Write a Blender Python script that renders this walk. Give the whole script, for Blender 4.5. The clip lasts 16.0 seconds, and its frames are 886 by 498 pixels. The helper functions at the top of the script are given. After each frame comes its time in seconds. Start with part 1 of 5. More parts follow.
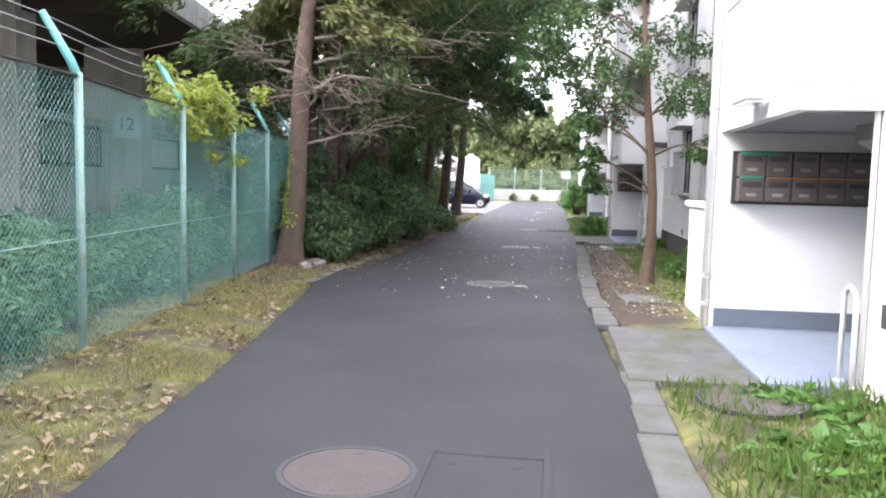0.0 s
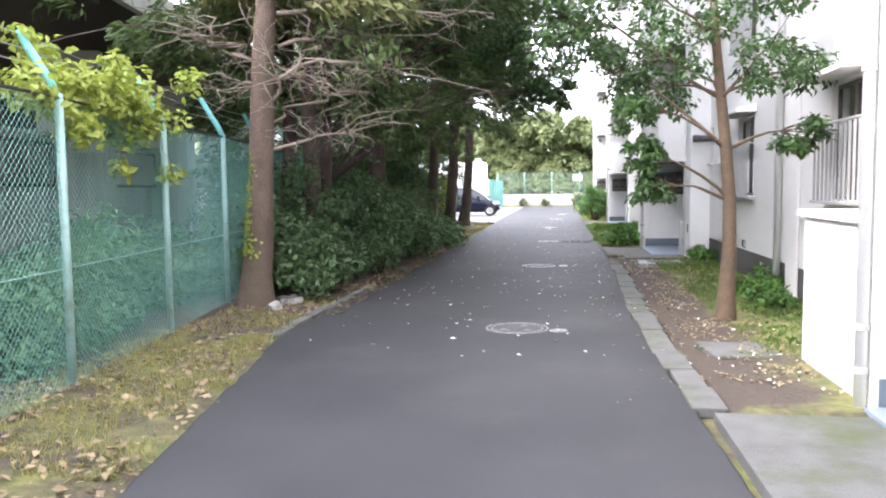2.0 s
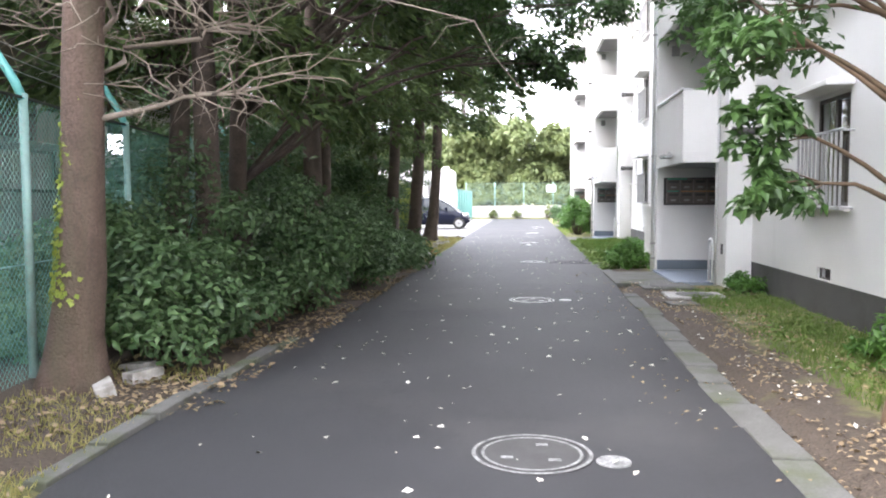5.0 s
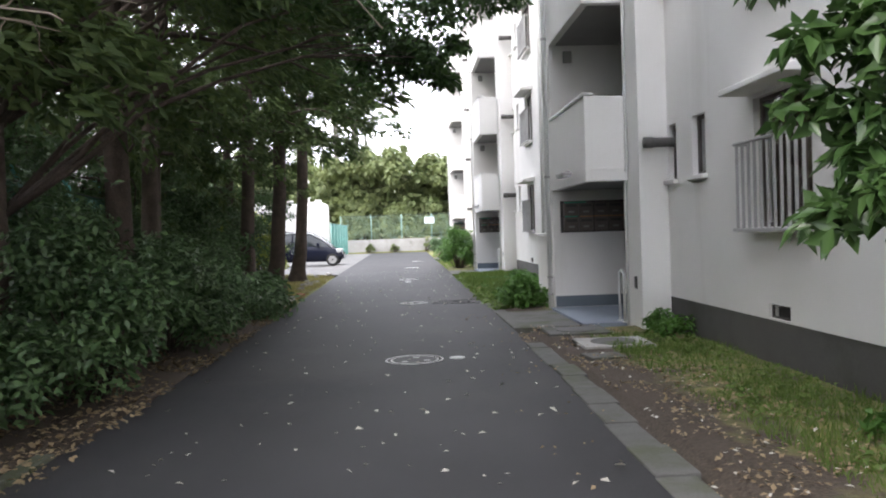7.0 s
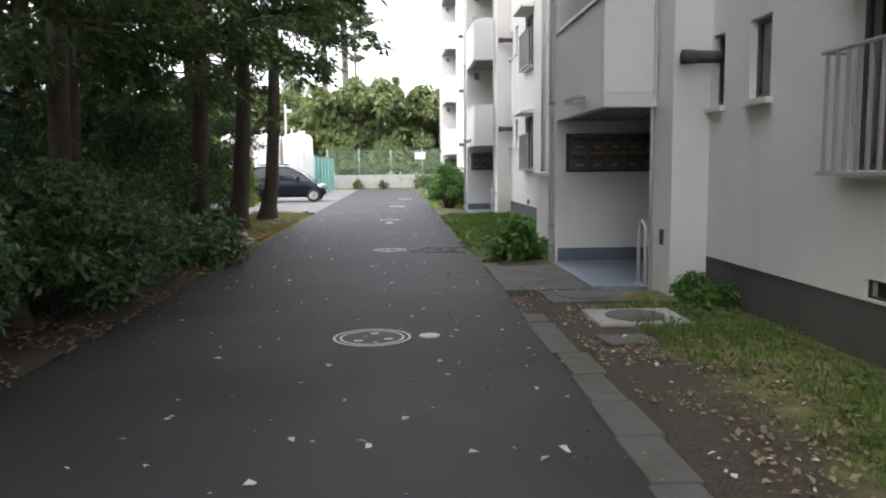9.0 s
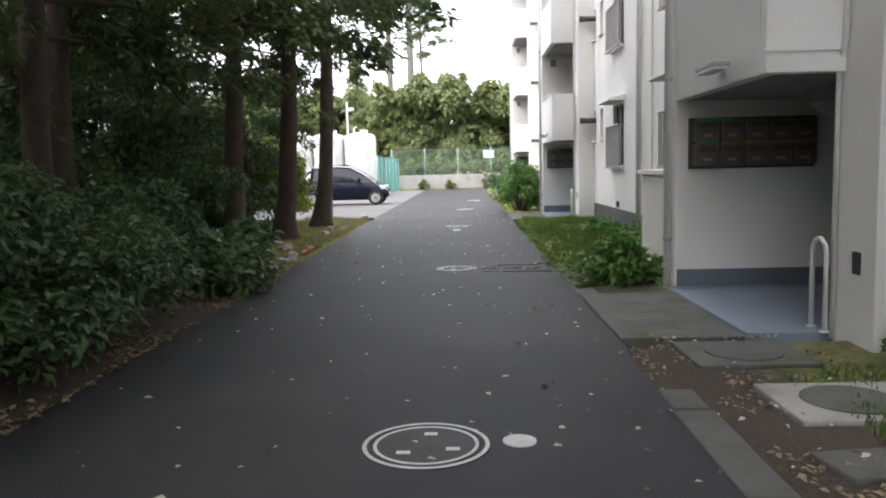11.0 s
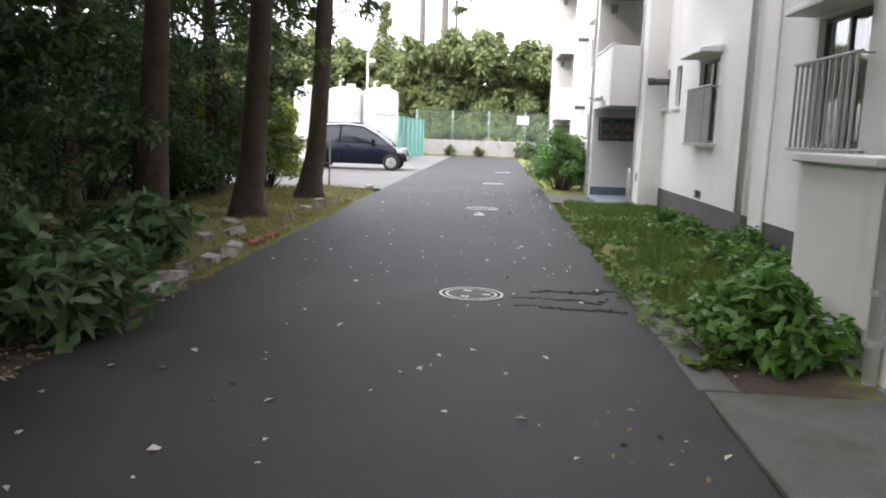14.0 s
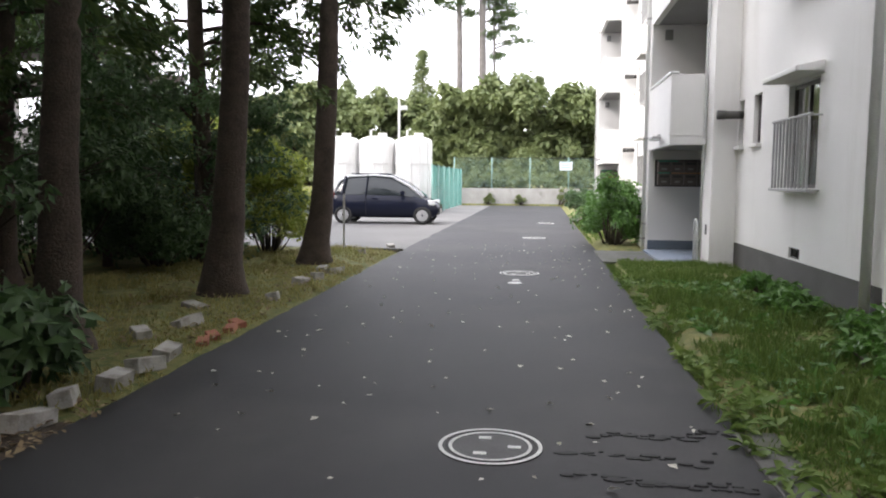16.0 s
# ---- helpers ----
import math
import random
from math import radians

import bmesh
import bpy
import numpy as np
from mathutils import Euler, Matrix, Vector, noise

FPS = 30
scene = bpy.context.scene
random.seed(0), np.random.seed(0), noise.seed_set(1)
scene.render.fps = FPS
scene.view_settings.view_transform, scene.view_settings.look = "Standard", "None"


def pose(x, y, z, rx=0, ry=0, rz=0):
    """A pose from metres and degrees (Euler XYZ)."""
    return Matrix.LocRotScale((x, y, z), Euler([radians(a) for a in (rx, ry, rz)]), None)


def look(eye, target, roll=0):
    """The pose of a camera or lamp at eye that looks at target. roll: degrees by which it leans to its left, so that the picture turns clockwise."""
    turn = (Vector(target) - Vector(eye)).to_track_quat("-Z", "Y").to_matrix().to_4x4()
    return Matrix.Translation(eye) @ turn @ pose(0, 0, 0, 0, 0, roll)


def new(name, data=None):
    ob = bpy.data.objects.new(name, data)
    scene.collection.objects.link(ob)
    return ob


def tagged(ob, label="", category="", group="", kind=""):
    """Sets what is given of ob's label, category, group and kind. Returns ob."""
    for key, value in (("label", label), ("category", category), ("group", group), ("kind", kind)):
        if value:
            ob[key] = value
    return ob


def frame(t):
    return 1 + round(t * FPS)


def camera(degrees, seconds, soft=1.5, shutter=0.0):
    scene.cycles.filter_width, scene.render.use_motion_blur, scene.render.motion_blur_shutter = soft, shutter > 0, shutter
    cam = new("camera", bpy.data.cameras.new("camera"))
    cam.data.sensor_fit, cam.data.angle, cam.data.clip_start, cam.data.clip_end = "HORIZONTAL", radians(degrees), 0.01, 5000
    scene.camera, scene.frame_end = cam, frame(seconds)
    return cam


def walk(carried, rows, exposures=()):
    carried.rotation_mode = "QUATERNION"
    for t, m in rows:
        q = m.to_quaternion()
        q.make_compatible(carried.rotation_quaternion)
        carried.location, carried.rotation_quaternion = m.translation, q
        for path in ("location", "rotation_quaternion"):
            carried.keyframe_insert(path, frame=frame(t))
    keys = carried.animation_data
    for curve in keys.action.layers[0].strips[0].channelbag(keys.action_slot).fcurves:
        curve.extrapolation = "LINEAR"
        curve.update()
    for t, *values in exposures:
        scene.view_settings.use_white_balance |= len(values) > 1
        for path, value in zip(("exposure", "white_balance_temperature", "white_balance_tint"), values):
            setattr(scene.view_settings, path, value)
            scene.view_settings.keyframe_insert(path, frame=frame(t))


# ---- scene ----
cam = camera(60.2, 16.0, soft=2.0)
PATH = [
    (0, (0.279, 1.742, 1.498), (-0.002, 3.715, 1.323), 1.3),
    (0.5, (0.199, 2.467, 1.537), (-0.045, 4.445, 1.371), -0.6),
    (1, (0.025, 3.148, 1.51), (-0.283, 5.117, 1.346), -1.2),
    (1.5, (-0.017, 3.892, 1.521), (-0.33, 5.86, 1.353), -1.1),
    (2, (-0.131, 4.607, 1.554), (-0.434, 6.577, 1.396), -0.7),
    (2.5, (-0.168, 5.34, 1.533), (-0.471, 7.311, 1.373), -2.6),
    (3, (-0.304, 6.064, 1.524), (-0.6, 8.037, 1.38), -0.9),
    (3.2, (-0.32, 6.339, 1.563), (-0.595, 8.314, 1.418), 0.6),
    (5.3, (-0.654, 9.039, 1.429), (-0.84, 11.027, 1.31), -0.7),
    (5.5, (-0.644, 9.341, 1.406), (-0.81, 11.332, 1.302), -0.8),
    (6, (-0.651, 10.152, 1.372), (-0.85, 12.14, 1.29), -1.3),
    (6.5, (-0.604, 10.57, 1.399), (-0.661, 12.568, 1.368), -1.6),
    (7, (-0.618, 11.172, 1.432), (-0.518, 13.169, 1.386), -1.9),
    (7.5, (-0.564, 11.764, 1.401), (-0.322, 13.748, 1.344), -0.9),
    (8, (-0.51, 12.251, 1.38), (-0.278, 14.236, 1.306), -2.1),
    (8.5, (-0.413, 12.819, 1.389), (-0.045, 14.781, 1.266), -0.7),
    (9, (-0.316, 13.394, 1.41), (-0.201, 15.379, 1.2), -0.5),
    (9.2, (-0.303, 13.625, 1.357), (-0.245, 15.617, 1.191), -0.6),
    (11.3, (-0.332, 16.25, 1.435), (-0.395, 18.235, 1.199), -1.4),
    (11.5, (-0.345, 16.473, 1.447), (-0.332, 18.453, 1.166), -0.9),
    (12, (-0.313, 17.135, 1.448), (-0.311, 19.112, 1.144), -1.2),
    (12.5, (-0.321, 17.764, 1.447), (-0.307, 19.749, 1.205), 0.8),
    (13, (-0.286, 18.503, 1.415), (-0.311, 20.486, 1.152), 1.5),
    (13.5, (-0.308, 19.223, 1.413), (-0.346, 21.206, 1.154), 2.7),
    (14, (-0.313, 20.018, 1.388), (-0.439, 21.991, 1.088), 2.0),
    (14.5, (-0.305, 20.682, 1.367), (-0.401, 22.655, 1.052), 2.7),
    (15, (-0.319, 21.355, 1.414), (-0.477, 23.332, 1.154), 0.5),
    (15.5, (-0.299, 21.839, 1.439), (-0.429, 23.821, 1.207), 1.0),
    (16, (-0.231, 22.54, 1.435), (-0.479, 24.517, 1.256), 0.4),
]
EXPOSURES = [(0, 2.3, 6200, 18), (3, 2.72, 6200, 17), (5.5, 2.7, 6300, 15), (6, 2.5, 6300, 15), (6.5, 2.1, 6450, 14), (7, 1.8, 6400, 14), (7.5, 1.4, 6400, 13), (9, 1.5, 6500, 12),
             (11.5, 1.65, 6550, 13), (12.5, 1.85, 6550, 13), (14, 1.75, 6550, 14), (15, 1.8, 6550, 14), (16, 1.5, 6550, 14)]
walk(cam, [(t, look(*p)) for t, *p in PATH], exposures=EXPOSURES)

# ---- light: bright overcast sky ----
world = bpy.data.worlds.new("overcast")
scene.world = world
world.use_nodes = True
wn = world.node_tree
sky = wn.nodes.new("ShaderNodeTexSky")
sky.sky_type = "NISHITA"
sky.sun_disc = False
sky.sun_elevation, sky.sun_rotation = radians(39), radians(248)
sky.dust_density, sky.air_density, sky.ozone_density = 2.0, 1.0, 0.6
# a closed, even cloud layer over the clear sky, faintly mottled
cloud_noise = wn.nodes.new("ShaderNodeTexNoise")
cloud_noise.inputs["Scale"].default_value = 2.2
cloud = wn.nodes.new("ShaderNodeMix")
cloud.data_type = "RGBA"
cloud.inputs["A"].default_value, cloud.inputs["B"].default_value = (8.6, 8.9, 9.5, 1), (10.6, 10.8, 11.4, 1)
wn.links.new(cloud_noise.outputs["Fac"], cloud.inputs["Factor"])
veil = wn.nodes.new("ShaderNodeMix")
veil.data_type = "RGBA"
veil.inputs["Factor"].default_value = 0.9
wn.links.new(sky.outputs[0], veil.inputs["A"])
wn.links.new(cloud.outputs["Result"], veil.inputs["B"])
wn.links.new(veil.outputs["Result"], wn.nodes["Background"].inputs[0])
wn.nodes["Background"].inputs[1].default_value = 0.13
sun = new("sun", bpy.data.lights.new("sun", "SUN"))
sun.data.energy, sun.data.angle, sun.data.color = 1.1, radians(20), (1.0, 0.95, 0.88)
sun.matrix_world = look((-30, -12, 26), (0, 0, 0))

# ---- materials ----
MATS = {}


def shader(name):
    m = bpy.data.materials.new(name)
    m.use_nodes = True
    MATS[name] = m
    nt = m.node_tree
    return m, nt, nt.nodes["Principled BSDF"]


def noise_node(nt, scale, detail=4.0, rough=0.55):
    tc = nt.nodes.new("ShaderNodeTexCoord")
    n = nt.nodes.new("ShaderNodeTexNoise")
    n.inputs["Scale"].default_value, n.inputs["Detail"].default_value, n.inputs["Roughness"].default_value = scale, detail, rough
    nt.links.new(tc.outputs["Object"], n.inputs["Vector"])
    return n


def mixed(nt, fac, a, b):
    mx = nt.nodes.new("ShaderNodeMix")
    mx.data_type = "RGBA"
    nt.links.new(fac, mx.inputs["Factor"])
    for sock, v in ((mx.inputs["A"], a), (mx.inputs["B"], b)):
        if isinstance(v, tuple):
            sock.default_value = (*v, 1)
        else:
            nt.links.new(v, sock)
    return mx.outputs["Result"]


def ramp(nt, fac, lo, hi):
    r = nt.nodes.new("ShaderNodeMapRange")
    r.inputs["From Min"].default_value, r.inputs["From Max"].default_value = lo, hi
    nt.links.new(fac, r.inputs["Value"])
    return r.outputs["Result"]


def mat(name, a, b=None, rough=0.8, s1=1.5, s2=60.0, bump=0.25, dist=0.004, metal=0.0, stain=None, s3=0.5, lo=0.5, hi=0.7, streak=False):
    """Two tones a, b mixed by coarse and fine noise, an optional stain, and a fine relief."""
    m, nt, bs = shader(name)
    b = b or tuple(c * 0.78 for c in a)
    n1, n2 = noise_node(nt, s1, 6), noise_node(nt, s2, 3)
    add = nt.nodes.new("ShaderNodeMath")
    add.operation = "ADD"
    nt.links.new(n1.outputs["Fac"], add.inputs[0])
    nt.links.new(n2.outputs["Fac"], add.inputs[1])
    col = mixed(nt, ramp(nt, add.outputs[0], 0.75, 1.25), a, b)
    if stain:
        n3 = noise_node(nt, s3, 7, 0.65)
        if streak:
            mp = nt.nodes.new("ShaderNodeMapping")
            mp.inputs["Scale"].default_value = (1.0, 1.0, 0.12)
            tc = nt.nodes.new("ShaderNodeTexCoord")
            nt.links.new(tc.outputs["Object"], mp.inputs["Vector"])
            nt.links.new(mp.outputs[0], n3.inputs["Vector"])
        col = mixed(nt, ramp(nt, n3.outputs["Fac"], lo, hi), col, stain)
    nt.links.new(col, bs.inputs["Base Color"])
    bs.inputs["Roughness"].default_value, bs.inputs["Metallic"].default_value = rough, metal
    bp = nt.nodes.new("ShaderNodeBump")
    bp.inputs["Strength"].default_value, bp.inputs["Distance"].default_value = bump, dist
    nt.links.new(n2.outputs["Fac"], bp.inputs["Height"])
    nt.links.new(bp.outputs[0], bs.inputs["Normal"])
    return m


def leaf_mat(name, a, b, gloss=0.45, trans=0.35):
    m, nt, bs = shader(name)
    g = nt.nodes.new("ShaderNodeNewGeometry")
    n = noise_node(nt, 0.7, 3)
    mul = nt.nodes.new("ShaderNodeMath")
    mul.operation = "MULTIPLY_ADD"
    mul.inputs[1].default_value = 0.6
    nt.links.new(g.outputs["Random Per Island"], mul.inputs[0])
    nt.links.new(ramp(nt, n.outputs["Fac"], 0.2, 1.2), mul.inputs[2])
    col = mixed(nt, mul.outputs[0], a, b)
    nt.links.new(col, bs.inputs["Base Color"])
    bs.inputs["Roughness"].default_value = gloss
    tr = nt.nodes.new("ShaderNodeBsdfTranslucent")
    nt.links.new(col, tr.inputs["Color"])
    ms = nt.nodes.new("ShaderNodeMixShader")
    ms.inputs[0].default_value = trans
    out = nt.nodes["Material Output"]
    nt.links.new(bs.outputs[0], ms.inputs[1])
    nt.links.new(tr.outputs[0], ms.inputs[2])
    nt.links.new(ms.outputs[0], out.inputs["Surface"])
    return m


M_ASPHALT = mat("asphalt", (0.047, 0.047, 0.05), (0.027, 0.027, 0.029), 0.68, 0.5, 170, 0.5, 0.006, stain=(0.06, 0.058, 0.058), s3=0.35, lo=0.50, hi=0.72)
M_ASPHALT.node_tree.nodes["Principled BSDF"].inputs["Specular IOR Level"].default_value = 0.33
M_PATCH = mat("asphalt_patch", (0.045, 0.045, 0.047), (0.03, 0.03, 0.031), 0.85, 1.0, 150, 0.5, 0.006)
M_LOT = mat("pale_asphalt", (0.17, 0.166, 0.162), (0.125, 0.123, 0.12), 0.85, 0.5, 120, 0.4, 0.005)
M_CONC = mat("concrete", (0.40, 0.39, 0.365), (0.29, 0.28, 0.26), 0.9, 2.0, 90, 0.4, 0.006, stain=(0.12, 0.12, 0.085), s3=1.2, lo=0.52, hi=0.75)
M_CONC_DARK = mat("mossy_concrete", (0.135, 0.133, 0.125), (0.085, 0.084, 0.077), 0.9, 3.0, 90, 0.5, 0.008, stain=(0.07, 0.085, 0.035), s3=1.5, lo=0.48, hi=0.7)
M_WALL = mat("white_stucco", (0.80, 0.785, 0.76), (0.72, 0.705, 0.68), 0.85, 0.8, 140, 0.5, 0.005, stain=(0.60, 0.58, 0.54), s3=0.9, lo=0.58, hi=0.85, streak=True)
M_PLINTH = mat("grey_plinth_paint", (0.105, 0.10, 0.095), (0.075, 0.072, 0.068), 0.75, 1.5, 120, 0.5, 0.005, stain=(0.06, 0.06, 0.05), s3=1.0)
M_BLUEPLINTH = mat("slate_blue_paint", (0.14, 0.17, 0.20), (0.11, 0.135, 0.16), 0.6, 1.5, 80, 0.2, 0.003)
M_BLUEFLOOR = mat("pale_blue_floor_paint", (0.24, 0.285, 0.35), (0.19, 0.225, 0.275), 0.55, 1.5, 60, 0.2, 0.003, stain=(0.24, 0.26, 0.28), s3=1.6, lo=0.5, hi=0.8)
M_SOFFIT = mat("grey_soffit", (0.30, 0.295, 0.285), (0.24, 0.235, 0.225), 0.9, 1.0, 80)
M_WHITEPAINT = mat("white_metal_paint", (0.72, 0.72, 0.70), (0.62, 0.62, 0.60), 0.45, 3, 80, 0.1, 0.002)
M_GREYRAIL = mat("greyed_rail_paint", (0.42, 0.42, 0.41), (0.33, 0.32, 0.31), 0.5, 4, 80, 0.15, 0.002, stain=(0.2, 0.13, 0.09), s3=6, lo=0.62, hi=0.75)
M_FRAME = mat("brown_window_frame", (0.09, 0.075, 0.065), (0.065, 0.055, 0.05), 0.5, 3, 80, 0.1, 0.002)
M_CURTAIN = mat("brown_curtain", (0.16, 0.105, 0.08), (0.11, 0.075, 0.06), 0.9, 6, 60)
M_DARK = mat("dark_board", (0.055, 0.05, 0.046), (0.035, 0.033, 0.03), 0.55, 3, 60, 0.1, 0.002)
M_MAILBOX = mat("brown_grey_mailbox", (0.13, 0.105, 0.09), (0.085, 0.072, 0.064), 0.5, 5, 60, 0.1, 0.002)
M_GREEN_TAPE = mat("green_band", (0.03, 0.28, 0.18), None, 0.5)
M_ORANGE_TAPE = mat("orange_band", (0.45, 0.2, 0.06), None, 0.5)
M_FENCE = mat("green_fence_coat", (0.17, 0.40, 0.35), (0.12, 0.32, 0.28), 0.45, 5, 60, 0.1, 0.002)
M_POST = mat("pale_green_post", (0.30, 0.46, 0.42), (0.23, 0.37, 0.34), 0.45, 5, 60, 0.1, 0.002, stain=(0.2, 0.25, 0.2), s3=4)
M_ARM = mat("turquoise_arm", (0.16, 0.46, 0.42), (0.12, 0.38, 0.35), 0.45, 5, 60, 0.1, 0.002)
M_WIRE = mat("dark_wire", (0.06, 0.065, 0.06), None, 0.5, metal=0.6)
M_GALV = mat("galvanised_wire", (0.42, 0.43, 0.43), None, 0.45, metal=0.7)
M_SIGN = mat("white_plate", (0.70, 0.76, 0.82), (0.64, 0.70, 0.76), 0.4)
M_BLUEINK = mat("blue_ink", (0.10, 0.20, 0.48), None, 0.5)
M_BARK = mat("brown_bark", (0.15, 0.102, 0.08), (0.08, 0.055, 0.043), 0.95, 6, 45, 0.9, 0.02, stain=(0.10, 0.09, 0.055), s3=2.5, lo=0.5, hi=0.75, streak=True)
M_BARK_DARK = mat("dark_bark", (0.10, 0.075, 0.06), (0.05, 0.038, 0.03), 0.95, 6, 45, 0.9, 0.02)
M_BARK_TAN = mat("tan_bark", (0.125, 0.085, 0.052), (0.075, 0.05, 0.032), 0.9, 8, 60, 0.5, 0.01)
M_TWIG = mat("bare_grey_twig", (0.30, 0.25, 0.20), (0.2, 0.165, 0.135), 0.9, 6, 60)
M_LEAF = leaf_mat("broad_leaf", (0.034, 0.074, 0.024), (0.075, 0.145, 0.04), 0.35, 0.4)
M_NEEDLE = leaf_mat("cedar_spray", (0.032, 0.070, 0.024), (0.105, 0.155, 0.042), 0.6, 0.3)
M_NEEDLE_BROWN = leaf_mat("browned_spray", (0.13, 0.10, 0.04), (0.15, 0.19, 0.055), 0.7, 0.3)
M_SHRUB = leaf_mat("shrub_leaf", (0.042, 0.092, 0.038), (0.11, 0.19, 0.07), 0.42, 0.3)
M_SHRUB_BRIGHT = leaf_mat("bright_shrub_leaf", (0.06, 0.15, 0.025), (0.12, 0.25, 0.05), 0.4, 0.4)
M_YELLOW = leaf_mat("yellow_green_leaf", (0.20, 0.29, 0.045), (0.40, 0.44, 0.09), 0.5, 0.45)
M_WEED = leaf_mat("weed_leaf", (0.07, 0.165, 0.085), (0.15, 0.27, 0.13), 0.5, 0.4)
M_GRASS = leaf_mat("grass_blade", (0.08, 0.16, 0.03), (0.18, 0.25, 0.06), 0.6, 0.4)
M_DRYGRASS = leaf_mat("dry_grass", (0.26, 0.29, 0.075), (0.42, 0.36, 0.15), 0.7, 0.3)
# distance haze is put into this leaf colour: both greens are lightened
M_HAZED_FARLEAF = leaf_mat("hazed_far_leaf", (0.11, 0.15, 0.06), (0.24, 0.28, 0.115), 0.55, 0.35)
M_LITTER = leaf_mat("fallen_leaf", (0.13, 0.085, 0.05), (0.36, 0.28, 0.165), 0.8, 0.1)
M_PETAL = leaf_mat("pale_fallen_leaf", (0.42, 0.38, 0.30), (0.68, 0.66, 0.60), 0.8, 0.1)
M_IRON = mat("cast_iron", (0.085, 0.083, 0.082), (0.055, 0.053, 0.052), 0.65, 6, 70, 0.7, 0.006, metal=0.3)
M_RUST = mat("rusty_iron", (0.098, 0.078, 0.072), (0.07, 0.06, 0.056), 0.8, 5, 60, 0.6, 0.006)
M_ROADWHITE = mat("worn_road_white", (0.84, 0.84, 0.82), (0.60, 0.60, 0.59), 0.8, 7, 90, 0.3, 0.003)
M_ROADFADED = mat("faded_road_white", (0.34, 0.34, 0.335), (0.10, 0.10, 0.10), 0.8, 9, 60, 0.3, 0.003)
M_BRICK = mat("red_brick", (0.42, 0.17, 0.10), (0.30, 0.12, 0.08), 0.9, 6, 80, 0.4, 0.005)
M_BLOCK = mat("pale_concrete_block", (0.46, 0.44, 0.42), (0.34, 0.325, 0.30), 0.9, 5, 80, 0.5, 0.006, stain=(0.17, 0.16, 0.12), s3=6)
M_CARPAINT = mat("navy_car_paint", (0.012, 0.014, 0.028), (0.010, 0.012, 0.024), 0.22, 1, 40, 0.0)
M_CARPAINT.node_tree.nodes["Principled BSDF"].inputs["Specular IOR Level"].default_value = 0.22
M_CARPILLAR = mat("silver_car_trim", (0.62, 0.63, 0.65), (0.58, 0.59, 0.61), 0.3, 1, 40, 0.0)
M_TYRE = mat("tyre_rubber", (0.025, 0.025, 0.025), None, 0.85)
M_RIM = mat("alloy_rim", (0.62, 0.62, 0.63), None, 0.35, metal=0.5)
M_LAMP_RED = mat("red_lens", (0.4, 0.02, 0.02), None, 0.3)
M_CLEAR = mat("clear_lens", (0.75, 0.77, 0.78), None, 0.2)
M_TANK = mat("white_tank_shell", (0.74, 0.73, 0.71), (0.66, 0.65, 0.63), 0.5, 1, 40, 0.1, 0.003, stain=(0.5, 0.49, 0.46), s3=1.2, lo=0.55, hi=0.8, streak=True)
M_SHEDWALL = mat("weathered_render", (0.72, 0.71, 0.68), (0.58, 0.57, 0.545), 0.9, 1.0, 80, 0.4, 0.006, stain=(0.33, 0.32, 0.30), s3=0.8, streak=True)
M_SHEDROOF = mat("dark_brown_eave", (0.075, 0.062, 0.052), (0.05, 0.042, 0.036), 0.8, 1.5, 60)
# grey bark of the far pines, paled in its colour for haze
M_HAZED_PINEBARK = mat("hazed_grey_pine_bark", (0.21, 0.19, 0.175), (0.14, 0.125, 0.115), 0.9, 3, 30, 0.6, 0.02)

m, nt, bs = shader("window_glass")
bs.inputs["Base Color"].default_value, bs.inputs["Roughness"].default_value = (0.9, 0.95, 0.95, 1), 0.03
bs.inputs["Transmission Weight"].default_value, bs.inputs["IOR"].default_value = 1.0, 1.45
M_GLASS = m
m, nt, bs = shader("dark_car_glass")
bs.inputs["Base Color"].default_value, bs.inputs["Roughness"].default_value = (0.02, 0.025, 0.028, 1), 0.05
M_CARGLASS = m

# soil with moss and grass cover from an attribute of the sheet
m, nt, bs = shader("soil")
at = nt.nodes.new("ShaderNodeAttribute")
at.attribute_name = "cover"
n1, n2, n3 = noise_node(nt, 2.2, 7, 0.65), noise_node(nt, 45, 4), noise_node(nt, 7, 5)
soil = mixed(nt, ramp(nt, n2.outputs["Fac"], 0.3, 0.7), (0.042, 0.031, 0.023), (0.088, 0.068, 0.05))
moss = mixed(nt, ramp(nt, n3.outputs["Fac"], 0.35, 0.65), (0.085, 0.11, 0.03), (0.21, 0.19, 0.065))
ad = nt.nodes.new("ShaderNodeMath")
ad.operation = "ADD"
nt.links.new(at.outputs["Fac"], ad.inputs[0])
nt.links.new(n1.outputs["Fac"], ad.inputs[1])
nt.links.new(mixed(nt, ramp(nt, ad.outputs[0], 0.88, 1.12), soil, moss), bs.inputs["Base Color"])
bs.inputs["Roughness"].default_value = 0.95
bp = nt.nodes.new("ShaderNodeBump")
bp.inputs["Strength"].default_value, bp.inputs["Distance"].default_value = 0.8, 0.02
nt.links.new(n2.outputs["Fac"], bp.inputs["Height"])
nt.links.new(bp.outputs[0], bs.inputs["Normal"])
M_SOIL = m


# ---- mesh helpers ----
def put_mesh(name, me, material, parent=None, label="", at=(0, 0, 0)):
    if material is not None and len(me.materials) == 0:
        me.materials.append(material)
    ob = new(name, me)
    ob.location = at
    if parent is not None:
        ob.parent = parent
    return tagged(ob, label)


